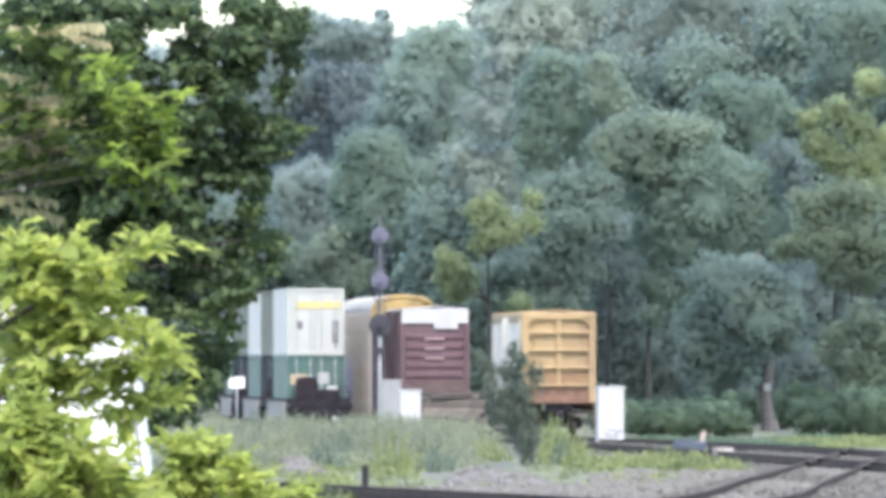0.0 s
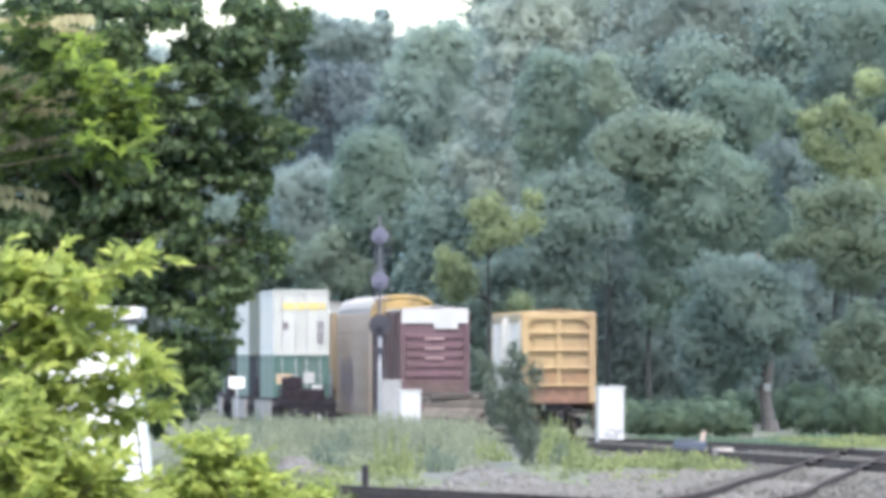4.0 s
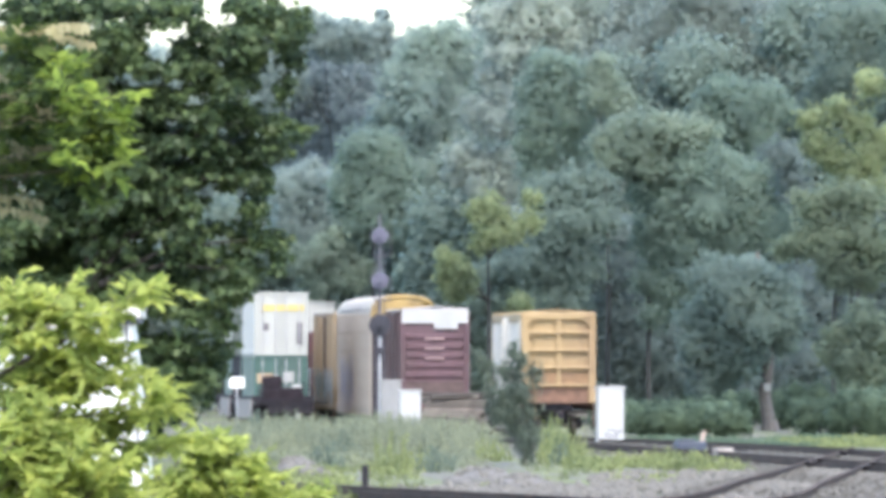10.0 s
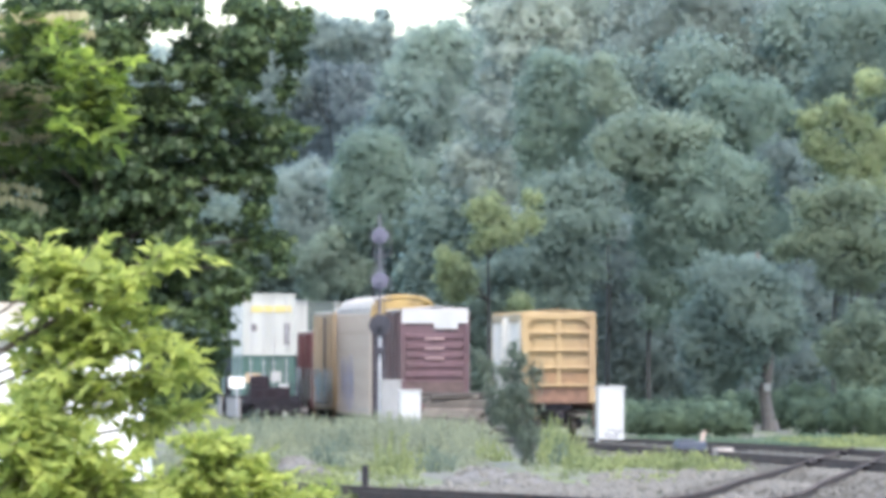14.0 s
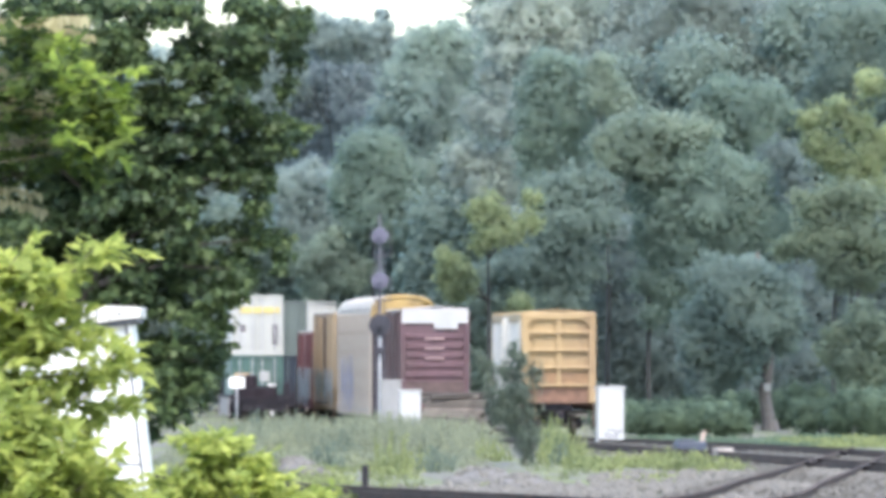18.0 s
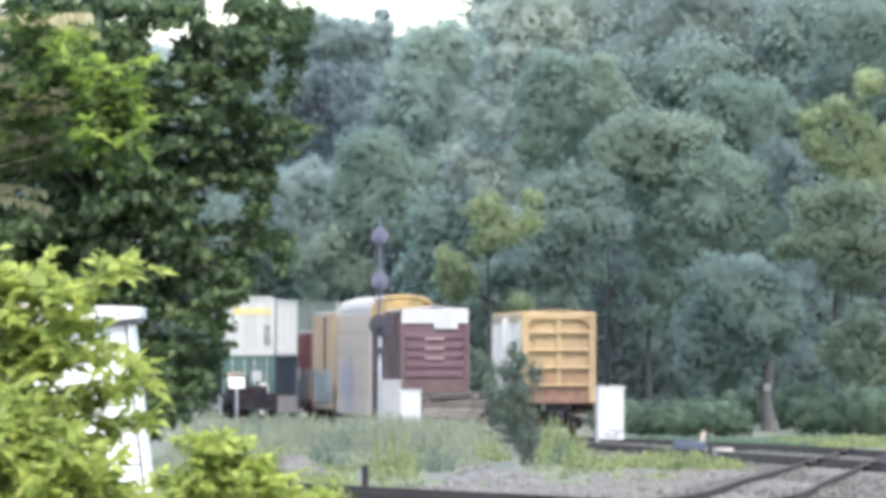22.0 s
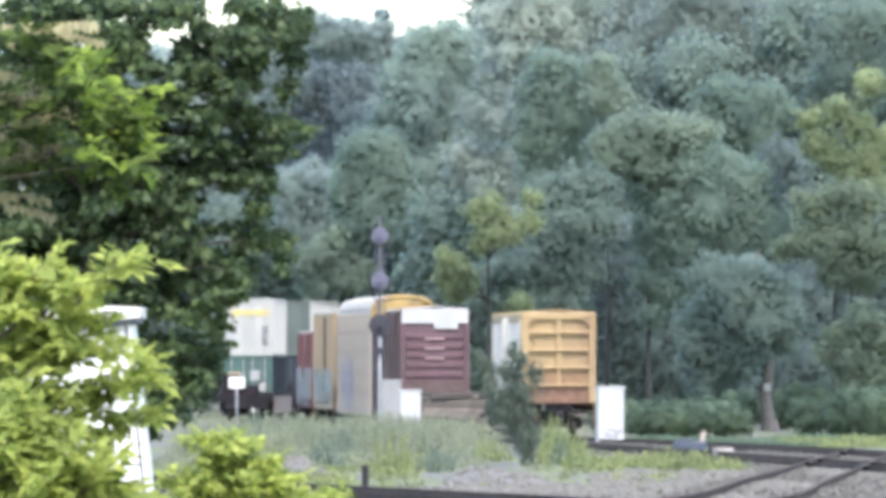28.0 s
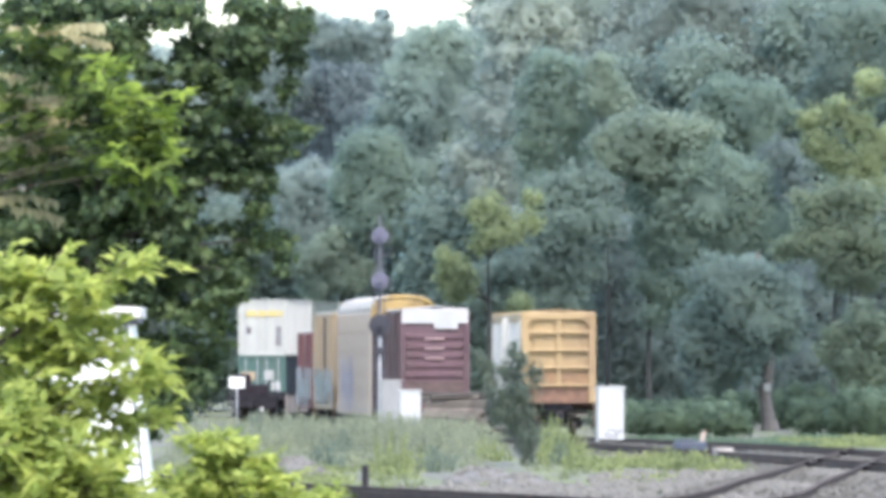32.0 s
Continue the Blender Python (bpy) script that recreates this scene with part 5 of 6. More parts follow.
for i, (x, y, h, r) in enumerate(SHRUBS):
    rr = random.Random(i)
    balls = [(rr.uniform(-0.6, 0.6) * r, rr.uniform(-0.5, 0.5) * r, h * rr.uniform(0.25, 0.7), r * rr.uniform(0.22, 0.36), 0, 0) for _ in range(11)]
    tagged(wood_tree(x, y, "shrub", [(u, z, q) for u, _, z, q, _, _ in balls], 0.13, 20, r0=0.04, name="shrub"), "low spreading green shrub along the wood's edge", "shrub", group="shrubs before the wood")

# the big maple beside the shed, in limbs that sway a little
maple = tagged(new("maple_tree"), "large dark green maple beside the white shed", "tree")
maple.location = (-4.65, 120, ground_z(120))
# clumps as (metres to the side, height, half width, half height)
MAPLE_TOP = [(2.76, 5.71, 0.3, 0.2), (2.97, 5.51, 0.24, 0.18), (3.03, 5.25, 0.14, 0.17), (2.96, 4.91, 0.08, 0.16), (2.58, 5.43, 0.27, 0.19), (2.49, 5.16, 0.25, 0.17), (2.31, 5.37, 0.2, 0.16), (2.01, 5.25, 0.25, 0.16), (2.41, 4.92, 0.22, 0.14), (2.13, 4.98, 0.26, 0.17), (1.86, 5.1, 0.2, 0.13), (1.23, 5.82, 0.24, 0.07), (1.74, 5.83, 0.24, 0.06), (1.29, 5.52, 0.1, 0.16), (2.55, 5.82, 0.18, 0.12), (3.15, 5.61, 0.11, 0.16), (1.14, 5.22, 0.2, 0.16), (1.5, 5.13, 0.24, 0.12), (1.85, 5.35, 0.12, 0.07), (1.92, 5.7, 0.17, 0.11), (2.41, 5.82, 0.14, 0.07), (1.31, 5.31, 0.12, 0.1), (1.44, 5.68, 0.18, 0.08), (2.04, 5.51, 0.16, 0.1), (1.38, 5.46, 0.08, 0.11), (1.68, 5.64, 0.14, 0.07)]
MAPLE_RIGHT = [(2.52, 4.61, 0.22, 0.16), (2.84, 4.5, 0.17, 0.1), (3.09, 4.42, 0.14, 0.05), (2.83, 4.27, 0.2, 0.11), (2.52, 4.27, 0.26, 0.16), (2.04, 4.61, 0.29, 0.18), (1.65, 4.74, 0.28, 0.19), (2.07, 4.27, 0.3, 0.17), (1.65, 4.33, 0.3, 0.17), (2.71, 3.95, 0.13, 0.14), (2.45, 3.97, 0.24, 0.14), (2.05, 4.01, 0.28, 0.14), (1.69, 3.96, 0.26, 0.16), (1.29, 4.59, 0.28, 0.18), (2.64, 3.65, 0.17, 0.16), (2.57, 3.33, 0.24, 0.16), (2.83, 3.25, 0.16, 0.12), (2.87, 3.03, 0.08, 0.08)]
MAPLE_LOW = [(2.49, 3.01, 0.24, 0.14), (2.53, 2.75, 0.13, 0.1), (2.27, 2.71, 0.22, 0.13), (1.93, 2.99, 0.32, 0.2), (1.92, 3.35, 0.28, 0.22), (1.89, 3.69, 0.25, 0.17), (1.67, 2.64, 0.3, 0.17), (2.04, 2.48, 0.23, 0.13), (2.35, 2.43, 0.11, 0.12), (1.74, 2.14, 0.3, 0.14), (2.05, 2.04, 0.23, 0.13), (2.33, 2.1, 0.11, 0.07), (2.16, 1.87, 0.18, 0.12), (1.75, 1.84, 0.28, 0.17), (2.04, 1.66, 0.16, 0.1), (1.68, 1.54, 0.22, 0.14), (1.87, 1.45, 0.13, 0.08), (1.57, 1.3, 0.12, 0.08)]
MAPLE_MAIN = [(0.54, 3.48, 0.36, 0.23), (1.02, 3.3, 0.36, 0.23), (0.72, 3.9, 0.36, 0.22), (1.2, 3.78, 0.34, 0.22), (1.38, 3.48, 0.3, 0.2), (0.84, 2.88, 0.4, 0.23), (1.31, 2.88, 0.3, 0.2), (0.54, 4.8, 0.36, 0.24), (0.18, 5.52, 0.36, 0.26), (0.6, 5.58, 0.36, 0.22), (0.84, 5.16, 0.3, 0.22), (1.08, 4.8, 0.3, 0.19), (0.36, 4.44, 0.3, 0.2), (0.84, 4.32, 0.36, 0.22), (0.12, 4.98, 0.36, 0.24), (0.06, 3.36, 0.34, 0.28), (0.18, 2.76, 0.36, 0.24), (1.2, 2.46, 0.3, 0.18), (0.9, 5.76, 0.3, 0.14), (1.2, 4.11, 0.3, 0.19), (0.99, 5.45, 0.28, 0.2), (0.36, 5.83, 0.36, 0.16), (0.06, 4.32, 0.26, 0.22), (0.24, 5.28, 0.26, 0.18)]


def maple_crown(clumps, seed, reach=0.7):
    """Layered sprays of drooping maple leaves round each clump."""
    rng = np.random.default_rng(seed)
    balls = [(u, rng.uniform(-0.5, 0.5) * reach, z, a * 0.88, a * 0.88, b * 0.88) for u, z, a, b in clumps]
    tiers = []
    balls += [(u, reach, z + 0.1, a * 0.95, a, b * 0.9) for u, z, a, b in clumps]
    for x, y, z, a, _, b in balls:
        for _ in range(9):
            w = rng.uniform(0.35, 0.7)
            tiers.append((x + a * rng.uniform(-0.85, 0.85), y + a * rng.uniform(-0.9, 0.9), z + b * rng.uniform(-0.85, 0.85), a * w, a * w, b * w * 0.5))
    pts, outs = over_balls(rng, [(x, y, z, a * 0.9, a * 0.9, b * 0.9) for x, y, z, a, _, b in balls], 75, 0.6, 0.25)
    more, more_out = over_balls(rng, tiers, 160, 0.5, 0.25)
    pts, outs = np.concatenate([pts, more]), np.concatenate([outs, more_out])
    tips = outs * np.array((0.7, 0.7, 0.3)) + rng.normal(0, 0.5, pts.shape) + np.array((0, 0, -0.7))
    v, n = leaves(rng, pts, outs * 0.7 + np.array((0, -0.25, 0.25)), 0.084, "maple", 0.3, 0.5, 0.4, tips)
    inner = cores(rng, [(x, y + 0.35, z, a, a, b) for x, y, z, a, _, b in balls], 0.55)
    ob = new("crown", polys("crown", [(v, n), (inner, 3)], LEAF["maple"]))
    ob.parent = maple
    return ob


MAPLE_CLUMPS = [(u, 0.0, z, a, a, b) for u, z, a, b in MAPLE_MAIN[1::3] + MAPLE_RIGHT[::5] + MAPLE_LOW[::5]]
part("trunk", limbs(new_bm(), random.Random(3), (0, 0.3, 0), MAPLE_CLUMPS, 0.12), MAPLE_BARK, maple)
maple_parts = [maple_crown(q, 40 + k) for k, q in enumerate((MAPLE_MAIN, MAPLE_RIGHT, MAPLE_TOP, MAPLE_LOW))]
# the far side of the crown, behind the trunk
crown(maple, [(-1.2, 1.8, 4.6, 1.7, 1.2, 1.3), (0.2, 1.8, 4.4, 1.4, 1.2, 1.0), (-0.6, 1.8, 2.8, 1.6, 1.2, 1.0), (0.6, 1.7, 3.2, 1.1, 1.0, 0.8), (-1.0, 1.8, 6.2, 1.2, 1.1, 0.8), (1.4, 1.6, 4.3, 0.7, 0.8, 0.5)], "maple", 0.12, 26, 45, "lobed", 0.3, 14, 0.5, inner=0.85)

# sapling by the tracks
SAPLING = [(0.05, 0, 0.22, 0.2, 0.2, 0.3), (0, 0, 0.5, 0.3, 0.25, 0.4), (-0.1, 0, 0.85, 0.4, 0.34, 0.45), (-0.25, 0, 1.3, 0.5, 0.45, 0.5), (-0.5, 0, 1.75, 0.5, 0.5, 0.5), (-0.1, 0, 1.9, 0.5, 0.45, 0.5), (-0.9, 0, 2.2, 0.26, 0.22, 0.4), (-0.5, 0, 2.35, 0.3, 0.25, 0.35), (-0.15, 0, 2.5, 0.26, 0.2, 0.35), (0.2, 0, 2.35, 0.22, 0.17, 0.35), (-0.7, 0, 1.3, 0.22, 0.2, 0.3), (-0.3, 0, 2.85, 0.2, 0.18, 0.3), (-1.05, 0, 2.6, 0.16, 0.16, 0.26)]
tree("willow_sapling", (2.2, 300, ground_z(300)), [(x * 1.12, y, z * 1.05, p * 1.15, q * 1.15, r * 1.15) for x, y, z, p, q, r in SAPLING], "willow", 0.065, 170, 0.02, "slender grey-green willow sapling among the weeds", "pointed", group="", seed=8, category="sapling", count=11, core=0.34, lump=0.5)


def weeds(name, spots, kind, label, height, blades, seed, leafy=0.6, leaf=0.12):
    """Tall weeds in tufts round the spots (x, y, rx, ry, how high)."""
    rng = np.random.default_rng(seed)
    P, O, blade = [], [], []
    for x, y, rx, ry, k in spots:
        n = int(blades * rx * ry)
        r = np.sqrt(rng.random((n, 1)))
        a = rng.random((n, 1)) * 2 * math.pi
        px, py = x + rx * r * np.cos(a), y + ry * r * np.sin(a)
        gz = 0.0040 * np.maximum(0, 455 - py) - 0.3
        h = height * k * (1 - 0.5 * r**2) * rng.uniform(0.45, 1.15, (n, 1))
        top = np.concatenate([px + rng.normal(0, 0.10, (n, 1)), py + rng.normal(0, 0.12, (n, 1)), gz + h], axis=1)
        foot = np.concatenate([px, py, gz], axis=1)
        wv = np.concatenate([rng.normal(0, 1, (n, 1)), rng.normal(0, 0.5, (n, 1)), np.zeros((n, 1))], axis=1)
        wv *= 0.02 / (np.linalg.norm(wv, axis=1, keepdims=True) + 1e-6)
        blade.append(np.stack([foot - wv, foot + wv, top + wv * 0.4, top - wv * 0.4], axis=1).reshape(-1, 3))
        m = int(n * leafy * 7)
        f = rng.random((m, 1)) ** 0.7
        i = rng.integers(0, n, m)
        P.append(foot[i] * (1 - f) + top[i] * f + rng.normal(0, 0.06, (m, 3)))
        O.append(rng.normal(0, 0.6, (m, 3)) + np.array((0, -0.5, 0.5)))
    v, n = leaves(rng, np.concatenate(P), np.concatenate(O), leaf, "diamond", -0.3)
    tagged(new(name, polys(name, [(v, n), (np.concatenate(blade), 4)], LEAF[kind])), label, "weeds", kind="stuff")


def scattered(seed, n, x0, x1, y0, y1, r0, r1, lo=0.7, hi=1.1):
    r = random.Random(seed)
    return [(r.uniform(x0, x1), r.uniform(y0, y1), r.uniform(r0, r1), r.uniform(r0, r1) * 2, r.uniform(lo, hi)) for _ in range(n)]


weeds("tall_weeds", scattered(2, 80, -7.2, 1.3, 330, 425, 0.7, 1.5, 0.75, 1.15), "sage", "pale grey-green tall weeds before the standing cars", 1.2, 46, 21, leaf=0.085)
weeds("sage_verge", scattered(12, 46, -6.6, 0.9, 280, 335, 0.5, 1.0, 0.7, 1.1), "sage", "pale grey-green weeds on the near verge", 0.4, 50, 26, leaf=0.08)
weeds("sunlit_verge", scattered(13, 46, 13.5, 24, 412, 470, 0.7, 1.6, 0.6, 1.2), "weed", "yellow-green grass before the wood", 0.3, 40, 27, leaf=0.09)
weeds("dark_weeds", [(-2.88, 272, 0.4, 0.8, 0.75), (-2.6, 276, 0.3, 0.6, 0.6), (-0.3, 268, 0.36, 0.7, 0.7), (0.0, 274, 0.3, 0.6, 0.6), (3.05, 292, 0.3, 0.6, 0.7), (-2.9, 330, 0.55, 1, 0.8), (-6.7, 405, 0.6, 1.5, 1.35), (-5.0, 395, 0.5, 1.2, 1.1), (3.6, 372, 0.5, 1, 1.0), (-5.6, 350, 0.5, 1, 0.8)], "willow", "dark green leafy weed clumps", 1.1, 100, 25, leaf=0.09)
weeds("bright_weeds", [(-1.35, 268, 0.3, 0.7, 1.4), (-1.0, 262, 0.32, 0.6, 1.15), (-1.2, 255, 0.3, 0.6, 1.2), (-0.6, 275, 0.22, 0.6, 0.9), (1.2, 310, 0.4, 0.8, 1.1), (1.6, 318, 0.35, 0.8, 0.9), (3.3, 330, 0.5, 1, 0.9), (4.0, 345, 0.6, 1, 1.0), (2.7, 300, 0.3, 0.8, 0.9), (3.1, 322, 0.42, 0.8, 1.6), (3.15, 316, 0.4, 0.8, 1.75), (3.5, 326, 0.3, 0.7, 1.3)]
      + scattered(5, 30, 3.2, 7.0, 262, 318, 0.3, 0.6, 0.22, 0.55) + [(3.7, 400, 0.5, 0.8, 1.2)], "weed", "yellow-green weeds along the ballast", 0.85, 90, 22, leaf=0.085)
weeds("verge_grass", scattered(6, 42, -6.5, -0.5, 200, 300, 0.25, 0.7, 0.4, 1.0) + scattered(16, 14, -3.2, -1.6, 168, 190, 0.2, 0.5, 0.8, 1.2) + scattered(17, 16, -0.5, 5.0, 215, 290, 0.2, 0.4, 0.3, 0.8), "weed", "short bright grass on the verge", 0.34, 70, 23, leaf=0.07)
weeds("far_verge", scattered(7, 60, 8.5, 24, 425, 490, 1, 2), "shrub", "rough green grass before the wood", 0.2, 18, 24, leaf=0.08)


def stones(name, spots, label, seed):
    """Heaps and scatters of broken stone."""
    rng = np.random.default_rng(seed)
    out = []
    bm = bmesh.new()
    bmesh.ops.create_icosphere(bm, subdivisions=1, radius=1)
    ico = np.array([[tuple(v.co) for v in f.verts] for f in bm.faces])
    bm.free()
    for x, y, rx, ry, h, n in spots:
        for _ in range(n):
            r, a = math.sqrt(rng.random()), rng.random() * 2 * math.pi
            px, py = x + rx * r * math.cos(a), y + ry * r * math.sin(a)
            s = rng.uniform(0.035, 0.10)
            turn = np.array(Euler(rng.uniform(0, 6, 3)).to_matrix())
            z = 0.0040 * max(0, 455 - py) - 0.28 + h * (1 - r * r) * rng.uniform(0.8, 1.0) + s * 0.3
            out.append((ico * rng.uniform(0.6, 1.3, 3) * s) @ turn.T + np.array((px, py, z)))
    tagged(new(name, polys(name, [(np.concatenate(out).reshape(-1, 3), 3)], STONE)), label, "stones", kind="stuff")


def bed_stones(name, lines, label, seed):
    """Loose stones over the ballast beds, left clear of the rails."""
    rng = np.random.default_rng(seed)
    bm = bmesh.new()
    bmesh.ops.create_icosphere(bm, subdivisions=1, radius=1)
    ico = np.array([[tuple(v.co) for v in f.verts] for f in bm.faces])[::2]
    bm.free()
    out = []
    for at, y0, y1, n in lines:
        for _ in range(n):
            y, u = rng.uniform(y0, y1), rng.uniform(-1.9, 1.9)
            x, d = at(y)
            s = rng.uniform(0.03, 0.075)
            turn = np.array(Euler(rng.uniform(0, 6, 3)).to_matrix())
            z = rail_z(y) - 0.17 - 0.25 * max(0.0, abs(u) - 1.5) / 0.8 + s * 0.3
            out.append((ico * rng.uniform(0.6, 1.3, 3) * s) @ turn.T + np.array((x + u, y, z)))
    tagged(new(name, polys(name, [(np.concatenate(out).reshape(-1, 3), 3)], STONE)), label, "stones", kind="stuff")


bed_stones("ballast_stones", [(LEAD, 150, 330, 4500), (YELLOW_LINE, 260, 450, 3500), (STRING, 230, 420, 3500)], "loose grey ballast stones between the rails", 33)


def mound(x, y, rx, ry, h):
    bm = new_bm()
    bmesh.ops.create_uvsphere(bm, u_segments=40, v_segments=20, radius=1)
    for v in bm.verts:
        n = 1 + 0.18 * noise.noise((v.co.x * 3 + x, v.co.y * 3, v.co.z * 2)) + 0.06 * noise.noise((v.co.x * 11, v.co.y * 11 + y, 1))
        v.co = (v.co.x * rx * n, v.co.y * ry * n, max(-0.05, v.co.z) * h * n)
    ob = tagged(new("gravel_mound", mesh_of("gravel_mound", bm, BALLAST)), "low heap of grey broken stone among weeds", "stone heap", group="stone heaps")
    ob.location = (x, y, ground_z(y) - 0.05)


HEAPS = [(-3.4, 262, 0.55, 1.6, 0.38), (0.75, 222, 0.75, 2.0, 0.36), (1.5, 215, 0.6, 1.8, 0.25), (-2.7, 240, 0.4, 1.2, 0.2)]
for q in HEAPS:
    mound(*q)
stones("scattered_stones", [(x, y, rx, ry, h * 0.95, 170) for x, y, rx, ry, h in HEAPS] + [(3.2, 200, 2.6, 24, 0.0, 900), (5.5, 235, 2.5, 30, 0.0, 900), (1.0, 205, 2.4, 16, 0.0, 420), (8.5, 265, 2.0, 30, 0.0, 900), (6.0, 200, 1.2, 25, 0.12, 900), (8.3, 240, 1.2, 30, 0.12, 900), (4.6, 175, 1.0, 14, 0.12, 500)], "grey broken stones strewn over the ground", 31)


# ---- near box elder, in branches that sway ----
def unit(v):
    return v / (np.linalg.norm(v) + 1e-9)


def spray_of_leaves(rng, n, cx, cz, rx, rz, deep):
    """Shoots with drooping compound leaves: leaflets in pairs along each stalk and one at its end."""
    P, O, T, twigs = [], [], [], []
    for _ in range(n):
        a, r = rng.random() * 2 * math.pi, math.sqrt(rng.random())
        c = np.array((cx + rx * r * math.cos(a), rng.normal(0, deep), cz + rz * r * math.sin(a)))
        way = unit(np.array((0.5 + rng.normal(0, 0.6), rng.normal(0, 0.5), rng.normal(0.35, 0.4))))
        ln = rng.uniform(0.08, 0.16)
        twigs.append((c, c + way * ln))
        for k in range(5):
            foot = c + way * ln * k / 4
            out = unit(way * 0.6 + np.array((rng.normal(0, 0.8), rng.normal(-0.2, 0.6), rng.normal(-0.25, 0.4))))
            face = np.array((rng.normal(0, 0.3), -0.5, 0.75))
            face = unit(face - out * np.dot(face, out))
            side = np.cross(face, out)
            stalk = rng.uniform(0.05, 0.085)
            for f, s in ((0.4, 1), (0.4, -1), (0.75, 1), (0.75, -1), (1.0, 0)):
                P.append(foot + out * stalk * f)
                T.append(unit(out * (0.6 if s else 1.0) + side * 0.8 * s + np.array((0, 0, -0.35))))
                O.append(face)
    return np.array(P), np.array(O), np.array(T), twigs


def elder_branch(parent, base, balls, kind, count, seed, label, seeds=(), shaded=(), stout=0.014):
    rng = np.random.default_rng(seed)
    b = new("branch")
    b.parent = parent
    b.matrix_basis = pose(*base)
    P, O, W, T = [], [], [], []
    area = sum(q[2] * q[3] for q in balls)
    for cx, cz, rx, rz in balls:
        p, o, w, t = spray_of_leaves(rng, max(3, int(count * rx * rz / area)), cx, cz, rx, rz, 0.12)
        P.append(p), O.append(o), W.append(w), T.extend(t)
    v, n = leaves(rng, np.concatenate(P), np.concatenate(O), 0.07, "leaflet", 0.7, 0.35, 0.35, np.concatenate(W))
    f = new("foliage", polys("foliage", [(v, n)], LEAF[kind]))
    f.parent = b
    f["label"] = label
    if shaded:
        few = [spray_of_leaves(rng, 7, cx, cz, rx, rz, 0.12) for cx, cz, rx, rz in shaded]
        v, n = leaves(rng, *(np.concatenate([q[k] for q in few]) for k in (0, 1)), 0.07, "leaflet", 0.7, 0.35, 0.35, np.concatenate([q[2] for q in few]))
        f = new("shade_toned_foliage", polys("shade_toned_foliage", [(v, n)], LEAF["elder_shade_tone"]))
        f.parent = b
        f["label"] = "dull green leaves, shade put into their colour"
    bm = new_bm()
    root = Vector((-0.9, 0.1, min(q[1] for q in balls) - 0.4))
    for cx, cz, rx, rz in balls:
        mid = root.lerp(Vector((cx, 0, cz)), 0.6) + Vector((0, 0, 0.05))
        rod(bm, root, mid, stout, stout * 0.64, 6)
        rod(bm, mid, (cx, 0, cz), stout * 0.64, stout * 0.3, 6)
    for a, c in T[::2]:
        rod(bm, a, c, 0.0025, 0.0015, 4)
    part("twig", bm, BARK, b)["kind"] = "stuff"
    if seeds:
        for x, z, k in seeds:
            # pairs of winged seeds hanging in fringes from drooping stalks
            P, T = [], []
            for _ in range(max(3, k // 60)):
                sx, sy, sz = x + rng.normal(0, 0.05), rng.normal(0, 0.05), z + rng.normal(0, 0.05)
                fall = rng.uniform(-0.25, 0.15)
                for q in np.linspace(-0.09, 0.09, 8):
                    for side in (-0.35, 0.35):
                        P.append((sx + q, sy, sz + fall * q - 0.8 * q * q))
                        T.append((side * 0.6 + rng.normal(0, 0.1), rng.normal(0, 0.2), -1.0))
            P = np.array(P)
            v, n = leaves(rng, P, np.tile(np.array((0, -0.9, 0.1)), (len(P), 1)), 0.055, "pointed", 1.6, 0.2, 0.3, np.array(T))
            s = new("seed_tassel", polys("seed_tassel", [(v, n)], LEAF["seed"]))
            s.parent = b
            s["kind"] = "stuff"
            s["label"] = "drooping tan winged seeds"
    return b


# the shrub stands nearer the camera than the shed; heights are above its own ground
ELDER_Y = 45
UPPER_HUB = (0.72, 2.77)
elder = tagged(new("box_elder"), "bright yellow-green box elder with leafy shoots before the shed", "shrub")
elder.location = (-1.9, ELDER_Y, ground_z(ELDER_Y))
EX, EZ = -1.9, ground_z(ELDER_Y)


def ball(u, v, ru, rv):
    """A leafy patch at u across and v up from the eye line, in metres."""
    return (u - EX, 3.15 + v - EZ, ru, rv)


part("stem", limbs(new_bm(), random.Random(4), (0, 0, 0), [(-0.2, 0, 1.6, 1, 1, 1), (0.1, 0.1, 1.3, 1, 1, 1), (-0.35, 0, 2.6, 1, 1, 1)], 0.05), BARK, elder)
def hang(u, v, k):
    return (u - EX, 3.15 + v - EZ, k)


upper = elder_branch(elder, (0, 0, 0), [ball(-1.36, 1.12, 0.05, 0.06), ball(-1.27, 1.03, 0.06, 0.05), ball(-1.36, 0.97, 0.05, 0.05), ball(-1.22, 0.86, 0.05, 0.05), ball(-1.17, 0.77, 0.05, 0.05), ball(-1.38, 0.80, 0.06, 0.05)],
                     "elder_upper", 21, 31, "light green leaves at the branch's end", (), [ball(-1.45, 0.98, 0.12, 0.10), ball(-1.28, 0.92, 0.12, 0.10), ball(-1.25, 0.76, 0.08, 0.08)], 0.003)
inner = elder_branch(elder, (0, 0.3, 0), [ball(-1.60, 0.84, 0.12, 0.08), ball(-1.74, 0.95, 0.1, 0.12), ball(-1.62, 1.2, 0.12, 0.1), ball(-1.70, 0.72, 0.1, 0.08)], "elder_shade_tone", 30, 35, "dull green leaves, shade put into their colour",
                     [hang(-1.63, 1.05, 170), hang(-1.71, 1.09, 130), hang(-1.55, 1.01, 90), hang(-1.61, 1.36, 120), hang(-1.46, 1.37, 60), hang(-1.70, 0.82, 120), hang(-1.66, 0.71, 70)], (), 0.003)
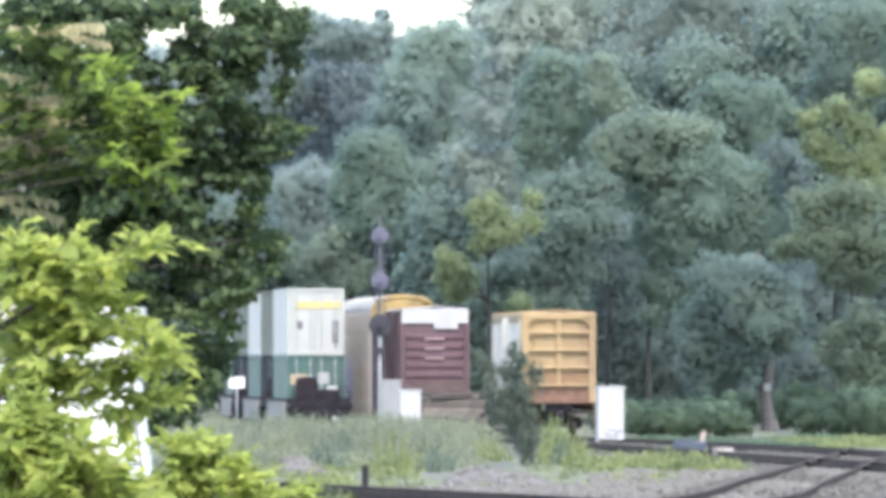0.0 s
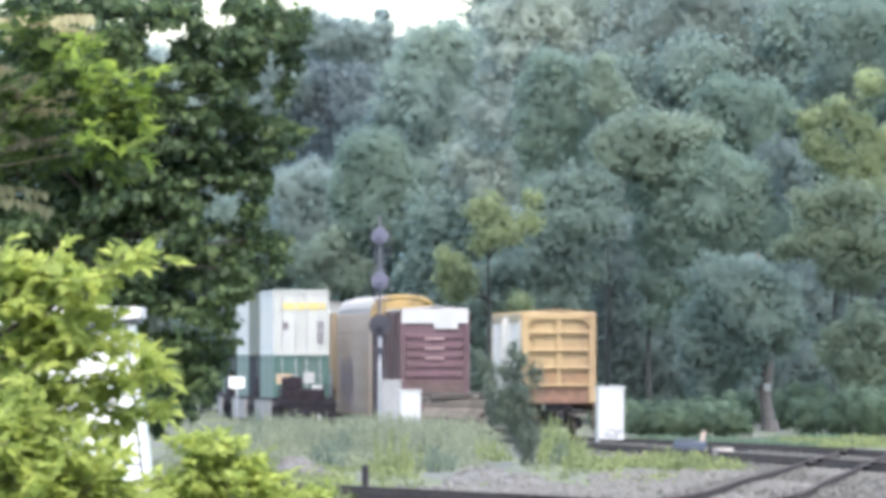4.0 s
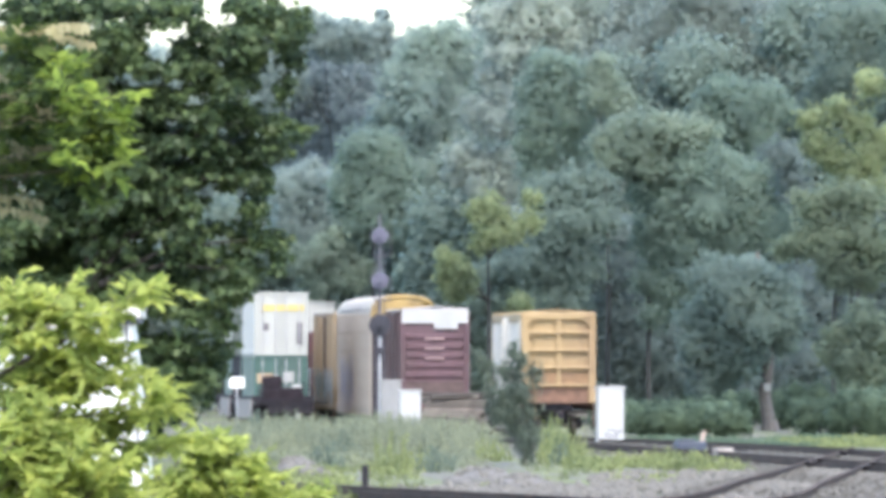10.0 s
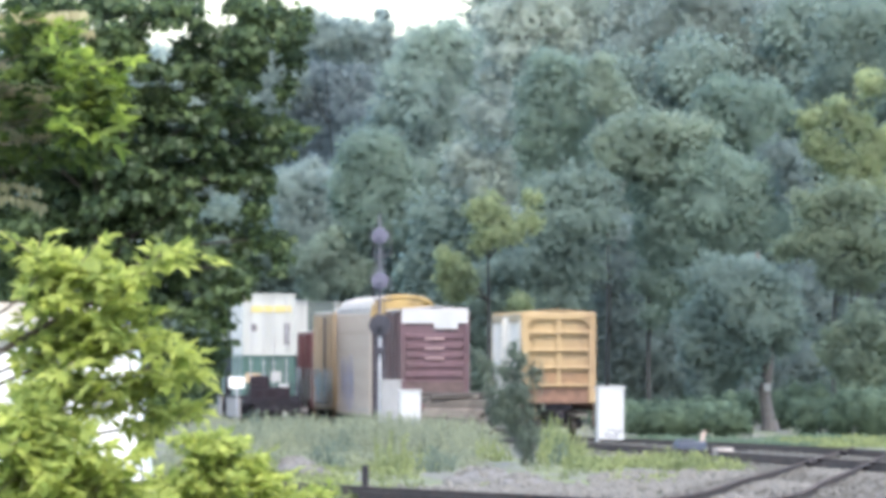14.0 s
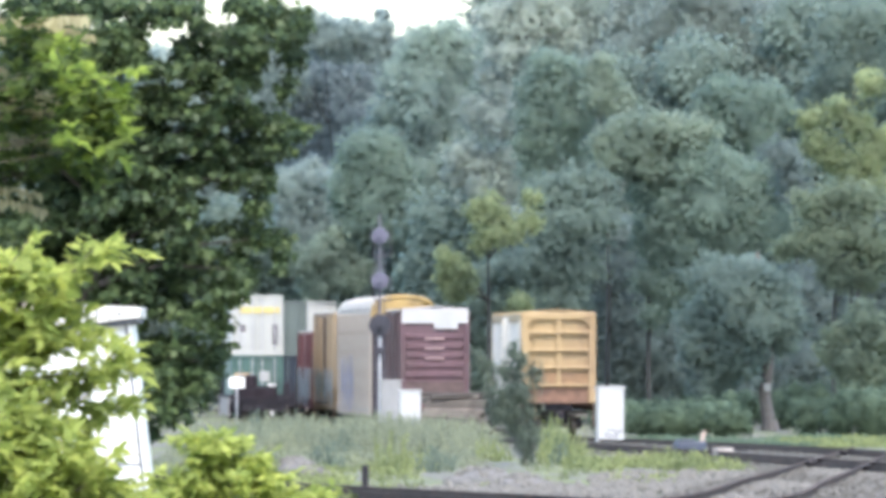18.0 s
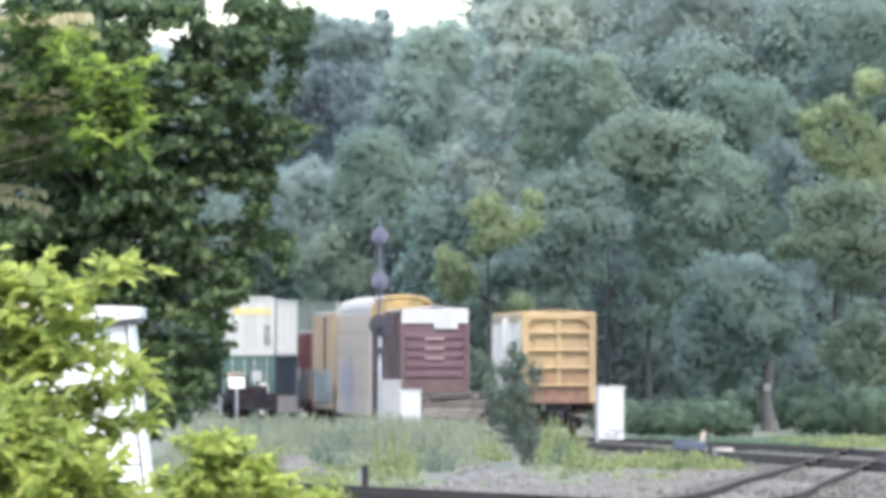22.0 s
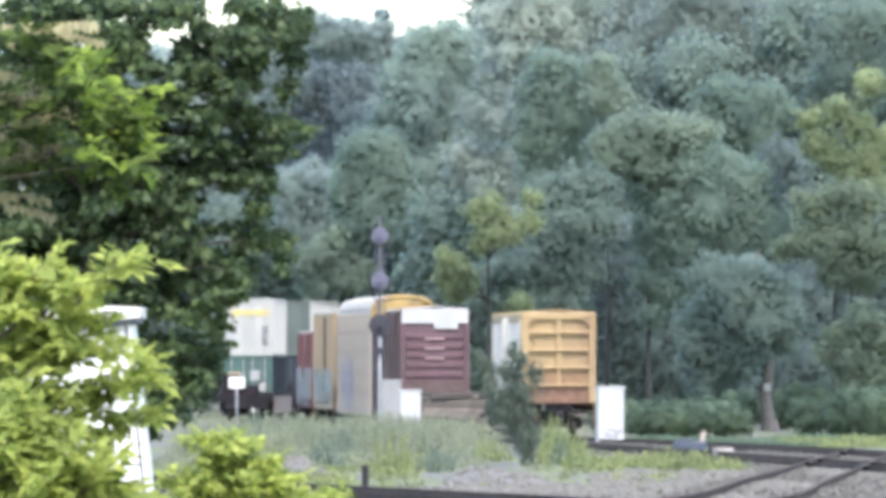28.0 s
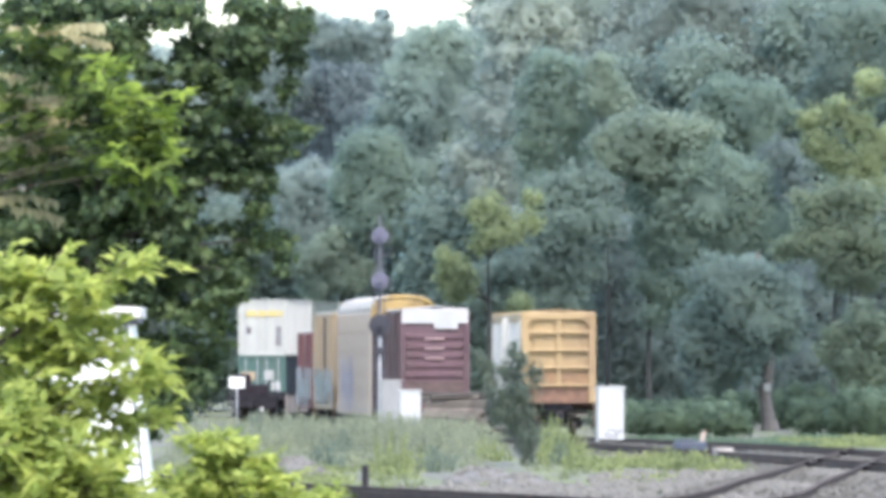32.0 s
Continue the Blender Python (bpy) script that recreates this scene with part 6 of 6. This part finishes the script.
middle = elder_branch(elder, (0, -0.4, 0), [ball(-1.66, 0.36, 0.14, 0.12), ball(-1.50, 0.28, 0.13, 0.13), ball(-1.30, 0.38, 0.06, 0.07), ball(-1.19, 0.44, 0.05, 0.05), ball(-1.62, 0.10, 0.18, 0.13), ball(-1.38, 0.15, 0.12, 0.09), ball(-1.24, 0.02, 0.10, 0.08), ball(-1.55, -0.1, 0.16, 0.1), ball(-1.30, -0.12, 0.09, 0.07), ball(-1.20, -0.20, 0.06, 0.05), ball(-1.72, -0.2, 0.1, 0.12)],
                      "elder", 145, 32, "yellow-green leaves of the middle shoots")
lower = elder_branch(elder, (0, -0.8, 0), [ball(-1.70, -0.34, 0.12, 0.14), ball(-1.56, -0.40, 0.14, 0.12), ball(-1.42, -0.50, 0.10, 0.09), ball(-1.60, -0.58, 0.22, 0.16), ball(-1.36, -0.62, 0.12, 0.10), ball(-1.24, -0.66, 0.06, 0.06)], "elder", 160, 33, "yellow-green leaves of the low shoots")
bush = tagged(new("elder_bush"), "rounded bright green box elder bush in front of the verge", "shrub")
bush.location = (-1.32, 65, ground_z(65))
part("stem", limbs(new_bm(), random.Random(6), (0, 0, 0), [(0, 0, 0.8, 1, 1, 1), (0.15, 0, 0.9, 1, 1, 1)], 0.03), BARK, bush)
bush_top = elder_branch(bush, (0, 0, 0), [(-0.12, 1.32, 0.1, 0.09), (0.0, 1.2, 0.16, 0.12), (0.17, 1.1, 0.14, 0.11), (-0.14, 1.12, 0.13, 0.13), (0.02, 0.82, 0.36, 0.2), (-0.3, 1.02, 0.12, 0.06), (0.42, 1.02, 0.1, 0.06), (0.56, 0.98, 0.08, 0.05)], "elder", 240, 34, "bright green leaves")


# ---- what moves ----
# seconds, metres to the side, metres up, degrees
UPPER_SWAY = [(0, 0.0, -0.0, 0.0), (1, -0.011, -0.011, 3.1), (2, -0.011, 0.02, 0.3), (3, -0.028, 0.059, 0.9), (6, -0.304, 0.147, -4.9), (7, -0.247, 0.094, 2.3), (8, -0.226, 0.156, -3.2), (9, -0.223, 0.096, -1.4), (10, -0.179, 0.002, 3.1), (11, -0.086, 0.033, 0.7), (12, -0.115, 0.077, 2.4), (13, -0.096, 0.164, -2.7), (14, -0.194, 0.138, 2.5), (17, -0.126, 0.156, -6.2), (18, -0.185, 0.085, -0.1), (19, -0.096, 0.079, -3.7), (20, -0.182, 0.156, -0.8), (21, -0.18, 0.138, -2.0), (22, -0.134, 0.121, -4.5), (23, -0.15, 0.039, -1.4), (24, -0.124, 0.094, -0.1), (25, -0.122, 0.125, -2.4), (28, -0.082, 0.023, 1.7), (29, -0.077, 0.103, -2.0), (30, -0.077, 0.028, 1.5), (31, -0.002, 0.025, -2.3), (32, 0.0, -0.0, 0.0)]
MIDDLE_SWAY = [(0, 0.0, 0.0), (1, 0.027, -0.004), (2, 0.0, -0.031), (3, 0.018, -0.045), (6, -0.259, -0.108), (7, -0.271, -0.108), (8, -0.304, -0.135), (9, -0.282, -0.144), (10, -0.009, -0.198), (11, -0.248, -0.115), (12, -0.063, -0.137), (13, 0.011, 0.0), (14, 0.068, -0.045), (17, -0.025, -0.004), (18, -0.14, -0.06), (19, -0.226, -0.054), (20, -0.219, -0.101), (21, -0.099, -0.101), (22, -0.095, -0.115), (23, -0.248, -0.153), (24, -0.14, -0.123), (25, -0.113, -0.074), (28, -0.068, -0.09), (29, -0.061, -0.101), (30, -0.149, -0.06), (31, -0.122, -0.115), (32, -0.038, -0.09)]
BUSH_SWAY = [(0, -0.072), (1, -0.055), (2, -0.016), (3, -0.007), (6, 0.0), (7, -0.007), (8, 0.0), (9, 0.0), (10, -0.007), (11, 0.003), (12, 0.01), (13, 0.01), (14, 0.003), (17, 0.01), (18, 0.013), (19, 0.013), (20, 0.02), (21, 0.029), (22, 0.023), (23, 0.013), (24, 0.003), (25, 0.013), (28, 0.055), (29, 0.042), (30, 0.065), (31, 0.049), (32, 0.033)]
MAPLE_SWAY = [(0, -0.02, 0.0), (2, -0.01, -0.02), (3, 0.0, -0.02), (6, 0.0, 0.0), (8, 0.02, 0.01), (10, 0.01, 0.0), (12, 0.02, 0.0), (14, 0.03, -0.01), (17, 0.03, 0.01), (20, 0.05, 0.01), (23, 0.05, 0.0), (25, 0.05, 0.0), (28, 0.05, 0.0), (30, 0.04, -0.01), (32, 0.05, 0.0)]


def motions():
    times = [0, 2, 4, 6, 8, 10, 12, 14, 16, 18, 20, 22, 24, 26, 28, 30, 32]
    for thing, ahead, z in train:
        rows = []
        for t in times:
            y = REAR0 + SPEED * t + ahead
            xa, _ = STACK(y - 6)
            xb, _ = STACK(y + 6)
            rows.append((t, pose((xa + xb) / 2, y, z, 0, 0, -math.degrees(math.atan2(xb - xa, 12)))))
        walk(thing, rows)
    # branches turn about their foot and shift with the wind
    hub = Vector((UPPER_HUB[0], 0, UPPER_HUB[1]))
    walk(upper, [(t, Matrix.Translation(hub + Vector((dx, 0, dz))) @ pose(0, 0, 0, 0, turn, 0) @ Matrix.Translation(-hub)) for t, dx, dz, turn in UPPER_SWAY])
    walk(inner, [(t, pose(dx * 0.35, 0.3, dz * 0.35, 0, 0, 0)) for t, dx, dz, turn in UPPER_SWAY])
    walk(middle, [(t, pose(dx * 0.85, -0.4, dz, 0, dx * 12, 0)) for t, dx, dz in MIDDLE_SWAY])
    walk(lower, [(t, pose(dx * 0.22, -0.8, dz * 0.15, 0, dx * 4, 0)) for t, dx, dz in MIDDLE_SWAY])
    walk(bush_top, [(t, pose(dx, 0, 0, 0, dx * 20, 0)) for t, dx in BUSH_SWAY])
    for p, k in zip(maple_parts[1:], (1.0, 0.6, -1.3)):
        walk(p, [(t, pose(dx * k, 0, dz * k, 0, 0, 0)) for t, dx, dz in MAPLE_SWAY])


motions()
